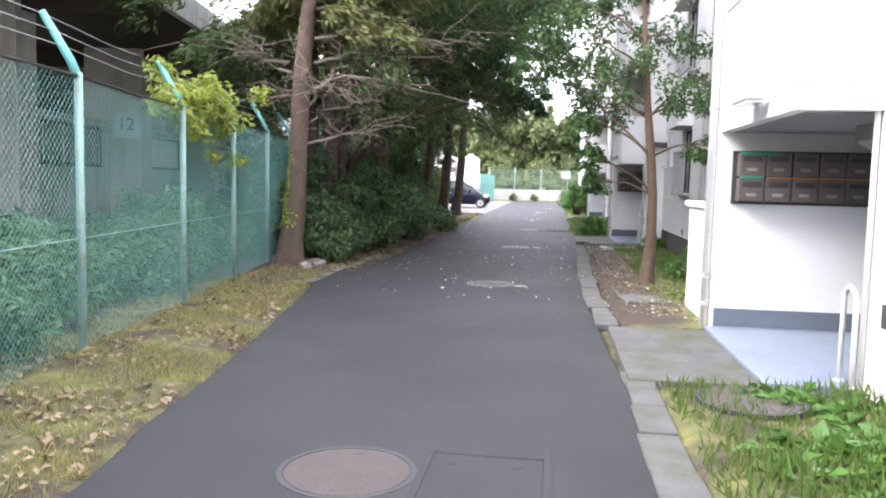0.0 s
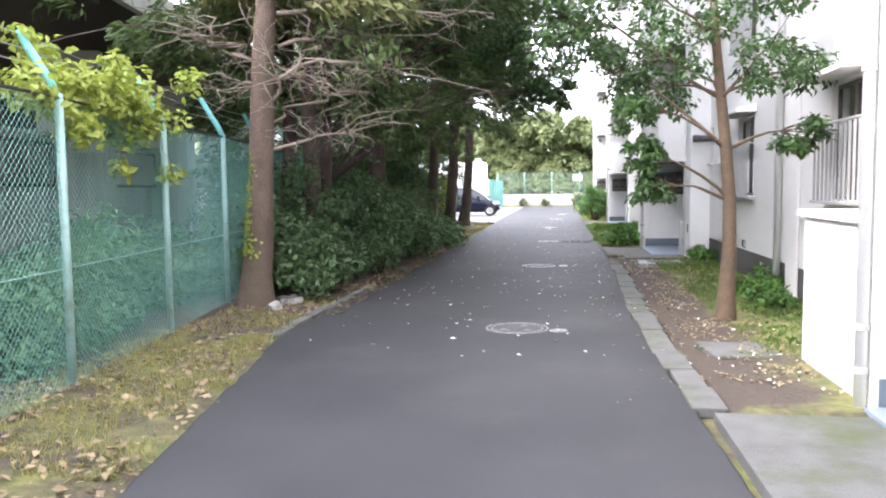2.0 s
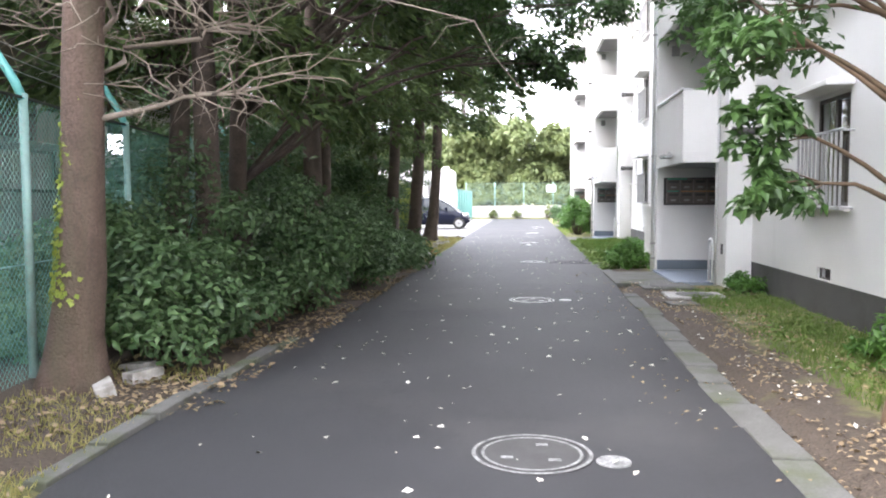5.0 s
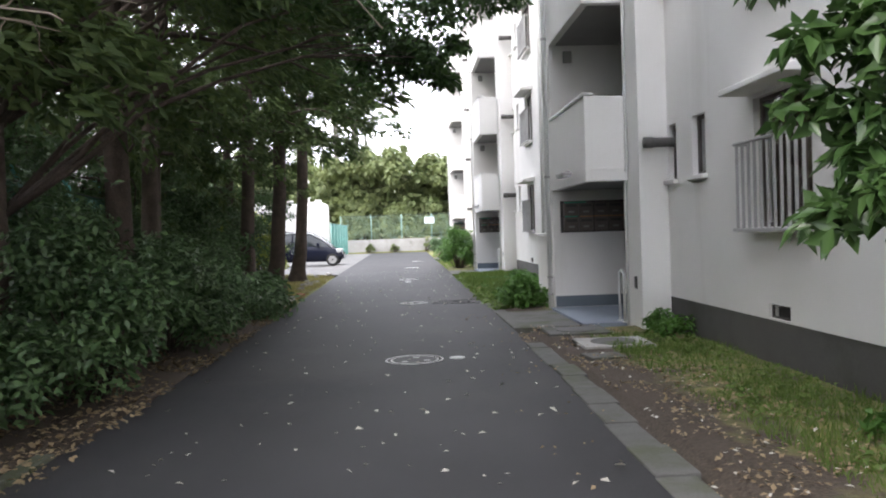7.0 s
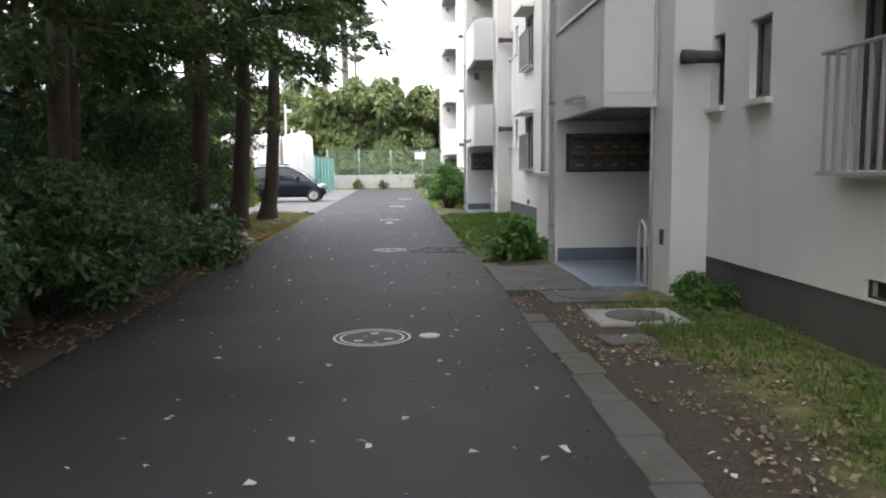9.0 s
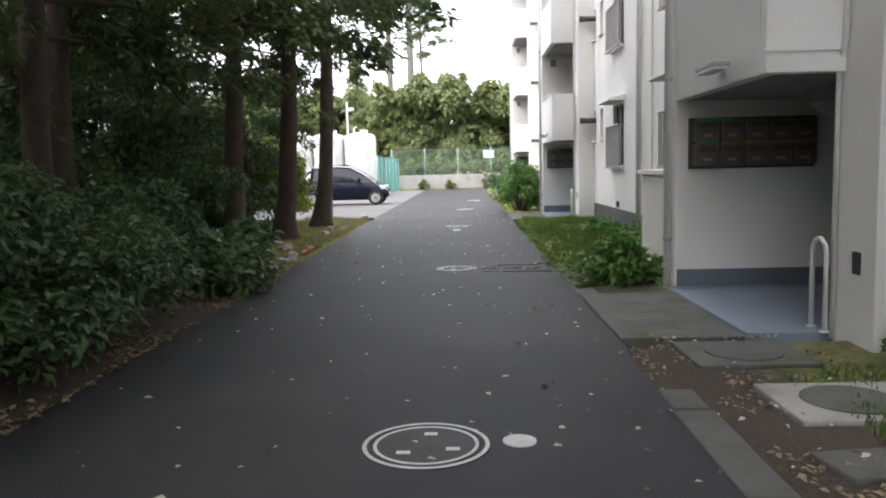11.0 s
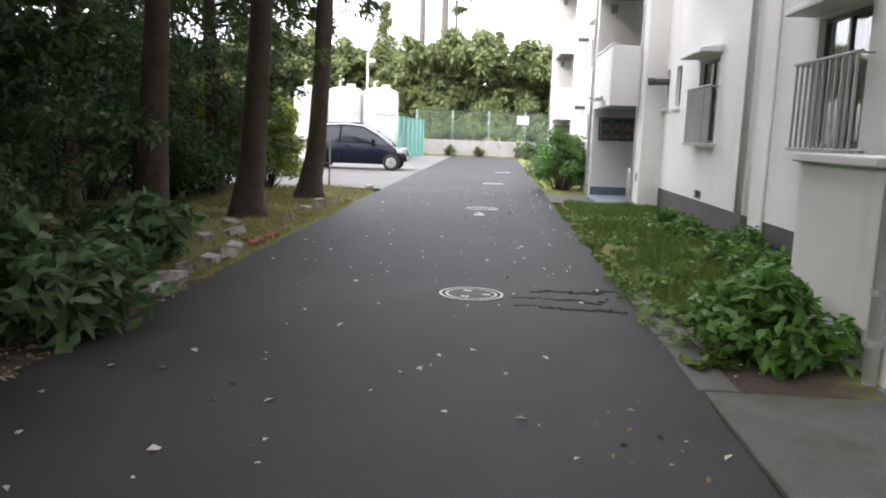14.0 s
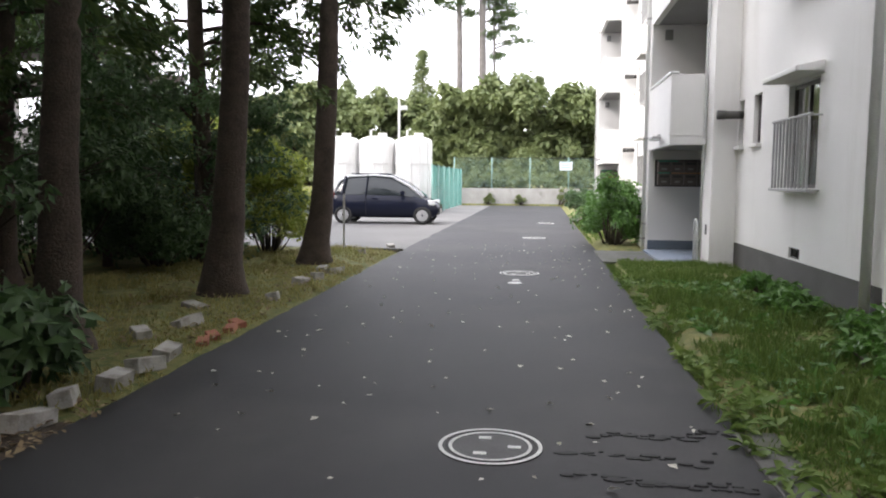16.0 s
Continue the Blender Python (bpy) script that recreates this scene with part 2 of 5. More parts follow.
def part(name, bm, material, parent=None, label="", at=(0, 0, 0), smooth=False):
    """Links a bmesh as one mesh object under a thing or a part."""
    me = bpy.data.meshes.new(name)
    bmesh.ops.recalc_face_normals(bm, faces=bm.faces)
    bm.to_mesh(me)
    bm.free()
    if smooth:
        me.shade_smooth()
    return put_mesh(name, me, material, parent, label, at)


def thing(name, label, category, at=(0, 0, 0), group="", kind="", turn=0):
    ob = new(name)
    ob.empty_display_size = 0.1
    ob.location = at
    ob.rotation_euler[2] = radians(turn)
    return tagged(ob, label, category, group, kind)


def box(a, b, bevel=0.0, bm=None):
    bm = bm or bmesh.new()
    one = bmesh.new()
    bmesh.ops.create_cube(one, size=1)
    for v in one.verts:
        v.co = Vector([(a[i] + b[i]) / 2 + v.co[i] * (b[i] - a[i]) for i in range(3)])
    if bevel:
        bmesh.ops.bevel(one, geom=one.edges[:], offset=bevel, segments=2, affect="EDGES", profile=0.6)
    me = bpy.data.meshes.new("tmp")
    one.to_mesh(me)
    one.free()
    bm.from_mesh(me)
    bpy.data.meshes.remove(me)
    return bm


def tube(pts, radii, sides=10, bm=None, jitter=0.0, closed=True):
    """A tapered tube along a line of points."""
    bm = bm or bmesh.new()
    pts = [Vector(p) for p in pts]
    if not hasattr(radii, "__len__"):
        radii = [radii] * len(pts)
    rings = []
    up = Vector((0.13, 0.31, 0.94))
    for i, p in enumerate(pts):
        d = (pts[min(i + 1, len(pts) - 1)] - pts[max(i - 1, 0)]).normalized()
        u = d.cross(up if abs(d.dot(up)) < 0.9 else Vector((1, 0, 0))).normalized()
        w = d.cross(u)
        ring = []
        for k in range(sides):
            a = 2 * math.pi * k / sides
            r = radii[i] * (1 + jitter * noise.noise((p.x * 3 + math.cos(a), p.y * 3 + math.sin(a), p.z * 1.3)))
            ring.append(bm.verts.new(p + u * (math.cos(a) * r) + w * (math.sin(a) * r)))
        rings.append(ring)
    for r0, r1 in zip(rings, rings[1:]):
        for k in range(sides):
            bm.faces.new((r0[k], r0[(k + 1) % sides], r1[(k + 1) % sides], r1[k]))
    if closed:
        bm.faces.new(rings[0][::-1])
        bm.faces.new(rings[-1])
    return bm


def disc(r, z0, z1, n=40, r_in=0.0):
    """A flat ring or disc with thickness."""
    bm = bmesh.new()
    prof = [(r, z0), (r, z1), (r_in, z1), (r_in, z0)] if r_in else [(r, z0), (r - 0.004, z1), (0, z1)]
    rings = []
    for rr, z in prof:
        rings.append([bm.verts.new((rr * math.cos(2 * math.pi * k / n), rr * math.sin(2 * math.pi * k / n), z)) for k in range(n)] if rr else [bm.verts.new((0, 0, z))])
    pairs = list(zip(rings, rings[1:])) + ([(rings[-1], rings[0])] if r_in else [])
    for a, b in pairs:
        for k in range(n):
            if len(b) == 1:
                bm.faces.new((a[k], a[(k + 1) % n], b[0]))
            else:
                bm.faces.new((a[k], a[(k + 1) % n], b[(k + 1) % n], b[k]))
    return bm


def holed_wall(y0, y1, z0, z1, holes, x0, x1):
    """A wall along y between the planes x0 and x1, with rectangular openings right through it."""
    ys = sorted({y0, y1, *[h[0] for h in holes], *[h[1] for h in holes]})
    zs = sorted({z0, z1, *[h[2] for h in holes], *[h[3] for h in holes]})
    ys, zs = [y for y in ys if y0 <= y <= y1], [z for z in zs if z0 <= z <= z1]
    solid = {}
    for i in range(len(ys) - 1):
        for k in range(len(zs) - 1):
            cy, cz = (ys[i] + ys[i + 1]) / 2, (zs[k] + zs[k + 1]) / 2
            solid[i, k] = not any(h[0] < cy < h[1] and h[2] < cz < h[3] for h in holes)
    bm = bmesh.new()
    cache = {}

    def v(x, y, z):
        if (x, y, z) not in cache:
            cache[x, y, z] = bm.verts.new((x, y, z))
        return cache[x, y, z]
    for (i, k), s in solid.items():
        if not s:
            continue
        a, b, c, d = ys[i], ys[i + 1], zs[k], zs[k + 1]
        for x in (x0, x1):
            bm.faces.new((v(x, a, c), v(x, b, c), v(x, b, d), v(x, a, d)))
        for di, dk, e in ((-1, 0, ((a, c), (a, d))), (1, 0, ((b, c), (b, d))), (0, -1, ((a, c), (b, c))), (0, 1, ((a, d), (b, d)))):
            if not solid.get((i + di, k + dk), False):
                (ya, za), (yb, zb) = e
                bm.faces.new((v(x0, ya, za), v(x0, yb, zb), v(x1, yb, zb), v(x1, ya, za)))
    return bm


def leaf_mesh(name, pos, normal, length, width, axis=None, fold=0.25, rng=None):
    """Many small folded leaves, each a strip of two quads with a pointed tip."""
    n = len(pos)
    nm = normal / (np.linalg.norm(normal, axis=1, keepdims=True) + 1e-9)
    ax = rng.normal(size=(n, 3)) if axis is None else axis
    ax = ax - (ax * nm).sum(1, keepdims=True) * nm
    ax /= np.linalg.norm(ax, axis=1, keepdims=True) + 1e-9
    sd = np.cross(nm, ax)
    L, W = np.asarray(length).reshape(-1, 1) * np.ones((n, 1)), np.asarray(width).reshape(-1, 1) * np.ones((n, 1))
    v = np.stack([pos, pos + ax * L * 0.45 + sd * W * 0.5 + nm * W * fold, pos + ax * L - nm * L * 0.12, pos + ax * L * 0.45 - sd * W * 0.5 + nm * W * fold], 1).reshape(-1, 3)
    me = bpy.data.meshes.new(name)
    base = np.arange(n) * 4
    tri = np.stack([base, base + 1, base + 2, base, base + 2, base + 3], 1).reshape(-1)
    me.vertices.add(4 * n)
    me.vertices.foreach_set("co", v.astype(np.float32).reshape(-1))
    me.loops.add(6 * n)
    me.loops.foreach_set("vertex_index", tri.astype(np.int32))
    me.polygons.add(2 * n)
    me.polygons.foreach_set("loop_start", (np.arange(2 * n) * 3).astype(np.int32))
    me.update(calc_edges=True)
    me.validate()
    return me


def clumps(rng, centres, radius, per, flat=0.6, droop=0.0):
    """Leaf places gathered round clump centres, and normals that mostly face up and out."""
    c = np.repeat(np.asarray(centres, float), per, 0)
    d = rng.normal(size=c.shape)
    d /= np.linalg.norm(d, axis=1, keepdims=True)
    r = np.repeat(np.asarray(radius, float) * np.ones(len(centres)), per)[:, None]
    off = d * (rng.random((len(c), 1)) ** 0.45) * r * np.array([1, 1, flat])
    off[:, 2] -= droop * (off[:, 0] ** 2 + off[:, 1] ** 2) / np.maximum(r[:, 0], 0.05)
    return c + off, off * 0.7 / np.maximum(r, 0.05) + np.array([0, 0, 0.7]) + rng.normal(size=c.shape) * 0.45


# ---- ground, road ----
def road_left(y):
    """x of the road's western edge."""
    return float(np.interp(y, (0, 4.9, 6.3, 8.5, 12.4, 14.2, 18, 25, 39), (-1.75, -1.95, -2.14, -2.45, -3.1, -3.12, -2.95, -2.92, -3.03))) + 0.05 * noise.noise((y * 0.9, 3.1, 0)) + 0.03 * noise.noise((y * 4, 7.1, 0))


def road_right(y):
    return float(np.interp(y, (7, 11, 14, 17, 24, 40), (0.88, 0.77, 0.75, 0.83, 0.92, 0.95))) + 0.03 * noise.noise((y * 0.8, 9.3, 0)) + 0.03 * noise.noise((y * 3.5, 1.3, 0))


def ground_height(x, y):
    """Soil level: sunk under the paving, a little proud and uneven on the verges."""
    paved = (road_left(y) - 0.03 < x < 1.12) or (y > 37.85 and -40 < x < 1.0)
    slab = 0.9 < x < 3.0 and any(b - 2.4 < y < b - 0.1 for b in (10.05, 24.35, 38.65, 52.9))
    if (paved or slab) and -20 < y < 67.0:
        return -0.06
    if x > 1.1 and x < 3.2:
        return (0.015 if y < 24.3 else 0.03 * min(1, (x - 1.0) / 0.2)) + 0.02 * noise.noise((x * 1.5, y * 1.5, 0))
    rise = min(max((road_left(y) - x) / 1.2, 0), 1)
    return 0.0 + 0.05 * rise + 0.03 * noise.noise((x * 1.3, y * 1.3, 0.5)) + (0.9 if y > 67.15 else 0)


def ground_cover(x, y):
    if x > 1:
        if y > 26:
            return 0.75
        return 0.25 + 0.35 * min(max((x - 1.4) / 0.6, 0), 1) if y > 10 else 0.5
    if y < 12.5:
        return 0.48
    return 0.72 if y > 26.5 else 0.05


gx = np.unique(np.concatenate([np.linspace(-400, -14, 14), np.arange(-14, -1.9, 0.2), np.linspace(-2, 1.0, 8), np.arange(1.05, 3.6, 0.12), np.linspace(3.6, 400, 14)]))
gy = np.unique(np.concatenate([np.linspace(-300, -8, 10), np.arange(-8, 46, 0.25), np.linspace(46, 66.95, 14), np.linspace(67.25, 500, 16)]))
verts = [(x, y, ground_height(x, y)) for y in gy for x in gx]
nx = len(gx)
faces = [(j * nx + i, j * nx + i + 1, (j + 1) * nx + i + 1, (j + 1) * nx + i) for j in range(len(gy) - 1) for i in range(nx - 1)]
me = bpy.data.meshes.new("ground")
me.from_pydata(verts, [], faces)
me.shade_smooth()
attr = me.attributes.new("cover", "FLOAT", "POINT")
attr.data.foreach_set("value", [ground_cover(x, y) for y in gy for x in gx])
tagged(put_mesh("ground", me, M_SOIL), "bare brown soil with patches of moss", "ground", kind="structure")


def ribbon(ys, left, right, z, thick=0.05):
    bm = bmesh.new()
    rows = []
    for y in ys:
        l, r = left(y), right(y)
        rows.append([bm.verts.new((l, y, z - thick)), bm.verts.new((l, y, z - 0.008)), bm.verts.new((l + 0.02, y, z))]
                    + [bm.verts.new((l + (r - l) * k / 6, y, z + 0.02 * math.sin(math.pi * k / 6) * 0.5)) for k in range(1, 6)]
                    + [bm.verts.new((r - 0.02, y, z)), bm.verts.new((r, y, z - 0.008)), bm.verts.new((r, y, z - thick))])
    for a, b in zip(rows, rows[1:]):
        for k in range(len(a) - 1):
            bm.faces.new((a[k], a[k + 1], b[k + 1], b[k]))
    return bm


tagged(part("road", ribbon(np.arange(-14, 67.1, 0.2), road_left, road_right, 0.0), M_ASPHALT, smooth=True),
       "grey worn asphalt lane strewn with small leaves", "road", kind="structure")
tagged(part("pavement", box((-40, 37.9, -0.06), (-2.98, 66.98, -0.004)), M_LOT), "pale asphalt of the parking lot beside the lane", "parking lot", kind="structure")
tagged(part("kerb", box((-9, 37.75, -0.06), (-2.97, 37.89, 0.05), 0.012), M_CONC_DARK), "low dark concrete kerb along the parking lot", "kerb", kind="structure")


def kerb_run(y0, y1):
    """Rows of mossy concrete edging blocks along the lane."""
    root = thing("trim", "low mossy concrete edging beside the lane", "kerb", (0, 0, 0), kind="structure")
    rng = random.Random(int(y0 * 7))
    y = y0
    while y < y1 - 0.2:
        ln = min(0.6, y1 - y)
        h = 0.004 + 0.014 * rng.random()
        part("edging_block", box((road_right(y) - 0.03 + rng.uniform(-.015, .015), y + 0.006, -0.06), (road_right(y) + 0.21 + rng.uniform(-.02, .02), y + ln - 0.006, h), 0.012), M_CONC_DARK, root)
        y += ln


kerb_run(-8, 7.95)
kerb_run(10.0, 20.6)
kerb_run(24.25, 27.0)
root = thing("trim", "low concrete edging on the tree side of the lane", "kerb", kind="structure")
for i in range(7):
    y = 12.2 + 0.6 * i
    part("edging_block", box((road_left(y + 0.3) - 0.1, y + 0.006, -0.06), (road_left(y + 0.3) + 0.03, y + 0.594, 0.03 + 0.012 * (i % 3)), 0.012), M_CONC_DARK, root)


# ---- apartment building ----
FX, TX, STOREY, TOP = 2.98, 1.97, 2.5, 11.6
TOWERS = (-4.3, 10.05, 24.35, 38.65, 52.9)
building = thing("apartment_building", "white stuccoed four-storey apartment block with open stair landings and grey plinth", "building", (FX, 24, 0))
O = Vector((-FX, -24, 0))


def bpart(name, bm, material, parent=None, label="", smooth=False):
    """A part of the building, given in the world's measures."""
    bmesh.ops.translate(bm, verts=bm.verts, vec=O)
    return part(name, bm, material, parent or building, label, smooth=smooth)


def bay_holes(b):
    """Openings of the bay that ends at the stair tower b: wide guarded windows, small windows, plinth vents."""
    hs = []
    for k in range(4):
        z = STOREY * k
        hs += [("wide", b - 6.63, b - 5.52, 1.37 + z, 2.68 + z), ("small", b - 4.27, b - 3.86, 2.02 + z, 2.75 + z),
               ("small", b - 3.30, b - 3.02, 2.02 + z, 2.75 + z), ("wide", b - 11.35, b - 10.2, 1.37 + z, 2.68 + z)]
    hs += [("vent", b - 6.19, b - 5.77, 0.47, 0.61)]
    return hs


def window(kind, y0, y1, z0, z1):
    w = bpart("window", frame_ring(FX + 0.07, FX + 0.11, y0, y1, z0, z1, 0.045), M_FRAME)
    ym = (y0 + y1) / 2
    if kind == "wide":
        bpart("mullion", box((FX + 0.065, ym - 0.03, z0 + 0.045), (FX + 0.115, ym + 0.03, z1 - 0.045), 0.004), M_FRAME, w).location = (0, 0, 0)
        panes = ((y0 + 0.045, ym - 0.03), (ym + 0.03, y1 - 0.045))
    else:
        panes = ((y0 + 0.045, y1 - 0.045),)
    for a, b in panes:
        p = bpart("pane", box((FX + 0.087, a, z0 + 0.045), (FX + 0.093, b, z1 - 0.045)), M_GLASS, w)
        p.visible_shadow = False
    bpart("sill", box((FX - 0.07, y0 - 0.05, z0 - 0.06), (FX + 0.07, y1 + 0.05, z0 - 0.002), 0.01), M_WALL, w)
    if kind != "wide":
        return
    bpart("curtain", pleated(FX + 0.2, y0, y1, z0, z1), M_CURTAIN, w)
    # concrete hood, thinner towards its edge
    bm = box((FX - 0.32, y0 - 0.12, z1 + 0.04), (FX, y1 + 0.12, z1 + 0.17))
    for v in bm.verts:
        if v.co.x < FX - 0.2 and v.co.z > z1 + 0.1:
            v.co.z -= 0.07
    bmesh.ops.bevel(bm, geom=bm.edges[:], offset=0.008, segments=1, affect="EDGES")
    bpart("hood", bm, M_WALL, label="white sloping concrete window hood")
    g = bpart("window_guard", tube([(FX - 0.14, y0 - 0.2, z0 + 0.86), (FX - 0.14, y1 + 0.16, z0 + 0.86)], 0.018, 8), M_GREYRAIL, label="grey metal window guard of upright bars")
    bpart("bottom_rail", box((FX - 0.17, y0 - 0.2, z0 - 0.04), (FX - 0.11, y1 + 0.16, z0 - 0.005), 0.006), M_GREYRAIL, g)
    for yy in (y0 - 0.13, y1 + 0.10):
        for zz in (z0 + 0.85, z0 - 0.02):
            bpart("bracket", tube([(FX - 0.14, yy, zz), (FX + 0.01, yy, zz)], 0.012, 6), M_GREYRAIL, g)
    nb = 11
    for i in range(nb):
        yy = y0 - 0.12 + (y1 - y0 + 0.22) * i / (nb - 1)
        bpart("bar", box((FX - 0.152, yy - 0.011, z0 - 0.01), (FX - 0.128, yy + 0.011, z0 + 0.85)), M_GREYRAIL, g)


def frame_ring(x0, x1, y0, y1, z0, z1, t):
    bm = box((x0, y0, z0), (x1, y1, z0 + t))
    box((x0, y0, z1 - t), (x1, y1, z1), bm=bm)
    box((x0, y0, z0 + t), (x1, y0 + t, z1 - t), bm=bm)
    box((x0, y1 - t, z0 + t), (x1, y1, z1 - t), bm=bm)
    return bm


def pleated(x, y0, y1, z0, z1):
    bm = bmesh.new()
    n = 40
    prev = None
    for i in range(n + 1):
        y = y0 - 0.05 + (y1 - y0 + 0.1) * i / n
        xx = x + 0.025 * math.sin(i * 1.35)
        cur = [bm.verts.new((xx, y, z0 - 0.1)), bm.verts.new((xx, y, z1 + 0.1))]
        if prev:
            bm.faces.new((prev[0], cur[0], cur[1], prev[1]))
        prev = cur
    return bm


ends = [(-13.0, TOWERS[0])] + [(a, b) for a, b in zip(TOWERS, TOWERS[1:])]
for a, b in ends:
    y0, y1 = a + 0.33, b - 2.35
    holes = [h for h in bay_holes(b) if h[1] > y0 + 0.3]
    bpart("facade_wall", holed_wall(y0, y1, 0.45, TOP, [h[1:] for h in holes], FX, FX + 0.2), M_WALL)
    bpart("plinth", holed_wall(y0, y1, -0.1, 0.448, [], FX + 0.012, FX + 0.2), M_PLINTH, label="dark grey painted plinth")
    if a < -5:
        continue
    for h in holes:
        if h[0] == "vent":
            v = bpart("vent", frame_ring(FX + 0.03, FX + 0.05, h[1], h[2], h[3], h[4], 0.02), M_FRAME, label="dark plinth vent opening")
            bpart("grille", box((FX + 0.10, h[1], h[3]), (FX + 0.11, h[2], h[4])), M_DARK, v)
        else:
            window(*h)
    # rain pipe with a pilaster strip
    bpart("rain_pipe", tube([(FX - 0.07, b - 8.32, 0.0), (FX - 0.07, b - 8.32, TOP)], 0.05, 12), M_WHITEPAINT, smooth=True)
    bpart("pilaster", box((FX - 0.03, b - 9.1, -0.05), (FX, b - 8.6, TOP - 0.1), 0.01), M_WALL)
bpart("end_wall", box((TX, TOWERS[-1] + 0.33, -0.1), (11, TOWERS[-1] + 1.4, TOP)), M_WALL)
bpart("rear_wall", box((10.8, -13, -0.1), (11, TOWERS[-1] + 0.33, TOP)), M_WALL)
bpart("south_wall", box((FX, -13.2, -0.1), (11, -13, TOP)), M_WALL)
bpart("roof", box((FX - 0.25, -13.3, TOP + 0.002), (11.2, TOWERS[-1] + 1.5, TOP + 0.3), 0.02), M_WALL)
bpart("floor_slab", box((FX + 0.201, -12.9, -0.1), (10.79, TOWERS[-1] + 0.32, -0.01)), M_CONC)


def tower(b):
    """Open stair tower whose rear wall stands at y = b."""
    s = b - 2.35
    bpart("fin_wall", box((TX, b, -0.1), (6.0, b + 0.328, TOP), 0.012), M_WALL)
    bpart("hall_wall", box((5.8, s + 0.201, -0.1), (5.999, b - 0.002, TOP)), M_WALL)
    bpart("side_wall", box((FX + 0.2, s, -0.1), (6.0, s + 0.2, TOP)), M_WALL)
    bpart("pier", box((2.58, s - 0.62, -0.1), (FX + 0.004, s - 0.002, TOP), 0.012), M_WALL, label="white pier with a small dark vent")
    bpart("pier_vent", box((2.572, s - 0.42, 0.55), (2.584, s - 0.30, 0.72), 0.003), M_DARK)
    bpart("blue_plinth", box((TX + 0.02, b - 0.012, 0.05), (5.79, b + 0.001, 0.24)), M_BLUEPLINTH, label="slate blue painted dado")
    bpart("landing_floor", box((1.90, s - 0.02, -0.1), (5.79, b - 0.004, 0.045), 0.008), M_BLUEFLOOR, label="pale blue painted concrete floor")
    for k in range(4):
        z = 2.07 + STOREY * k
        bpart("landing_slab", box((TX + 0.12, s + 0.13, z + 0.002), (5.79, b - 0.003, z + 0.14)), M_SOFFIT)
        if z + 1.2 < TOP:
            par = bpart("parapet", box((TX, s + 0.002, z), (TX + 0.118, b - 0.002, z + 1.2), 0.01), M_WALL, label="white stuccoed parapet of the landing")
            bpart("parapet_return", box((TX + 0.002, s - 0.118, z), (2.578, s, z + 1.2), 0.01), M_WALL, par)
            bpart("coping", box((TX - 0.02, s - 0.13, z + 1.202), (TX + 0.14, b - 0.004, z + 1.25), 0.012), M_WHITEPAINT, par)
            bpart("drip_band", box((TX - 0.012, s - 0.13, z + 0.16), (2.576, s - 0.119, z + 0.19), 0.003), M_WALL, par)
        if k:
            bpart("conduit_box", box((TX + 0.25, b - 0.06, z - 0.3), (TX + 0.4, b - 0.003, z - 0.1), 0.01), M_SOFFIT)
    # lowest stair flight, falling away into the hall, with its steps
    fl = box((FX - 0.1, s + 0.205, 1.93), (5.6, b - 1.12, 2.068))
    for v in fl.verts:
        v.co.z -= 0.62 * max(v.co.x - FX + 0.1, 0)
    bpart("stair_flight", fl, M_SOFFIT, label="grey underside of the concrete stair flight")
    # drain pipe at the fin
    pp = bpart("drain_pipe", tube([(TX - 0.055, b + 0.12, 0.0), (TX - 0.055, b + 0.12, TOP)], 0.04, 12), M_WHITEPAINT, smooth=True)
    for z in (0.25, 0.55, 2.3, 4.7, 7.1):
        bpart("clip", tube([(TX - 0.055, b + 0.12, z), (TX - 0.055, b + 0.12, z + 0.04)], 0.05, 12), M_GREYRAIL, pp)
    bpart("riser_pipe", tube([(2.55, s - 0.06, 0.0), (2.55, s - 0.06, 2.1), (2.545, s - 0.16, 2.3), (2.545, s - 0.16, TOP - 0.3)], 0.022, 8), M_WHITEPAINT, smooth=True)
    # low wall box beyond the tower
    bpart("low_wall", box((TX + 0.003, b + 0.33, -0.1), (FX + 0.003, b + 1.6, 1.27), 0.01), M_WALL)
    bpart("ledge", box((TX - 0.05, b + 0.332, 1.272), (FX + 0.002, b + 1.66, 1.335), 0.012), M_WALL)
    # flue duct between pier and window
    for k in range(4):
        z = 2.52 + STOREY * k
        d = bpart("flue", tube([(2.70, s - 0.80, z), (FX + 0.02, s - 0.80, z)], 0.065, 14), M_PLINTH, label="grey metal flue stub", smooth=True)
        bpart("flue_cap", tube([(2.60, s - 0.80, z), (2.72, s - 0.80, z)], 0.075, 14), M_PLINTH, d, smooth=True)


for b in TOWERS:
    tower(b)


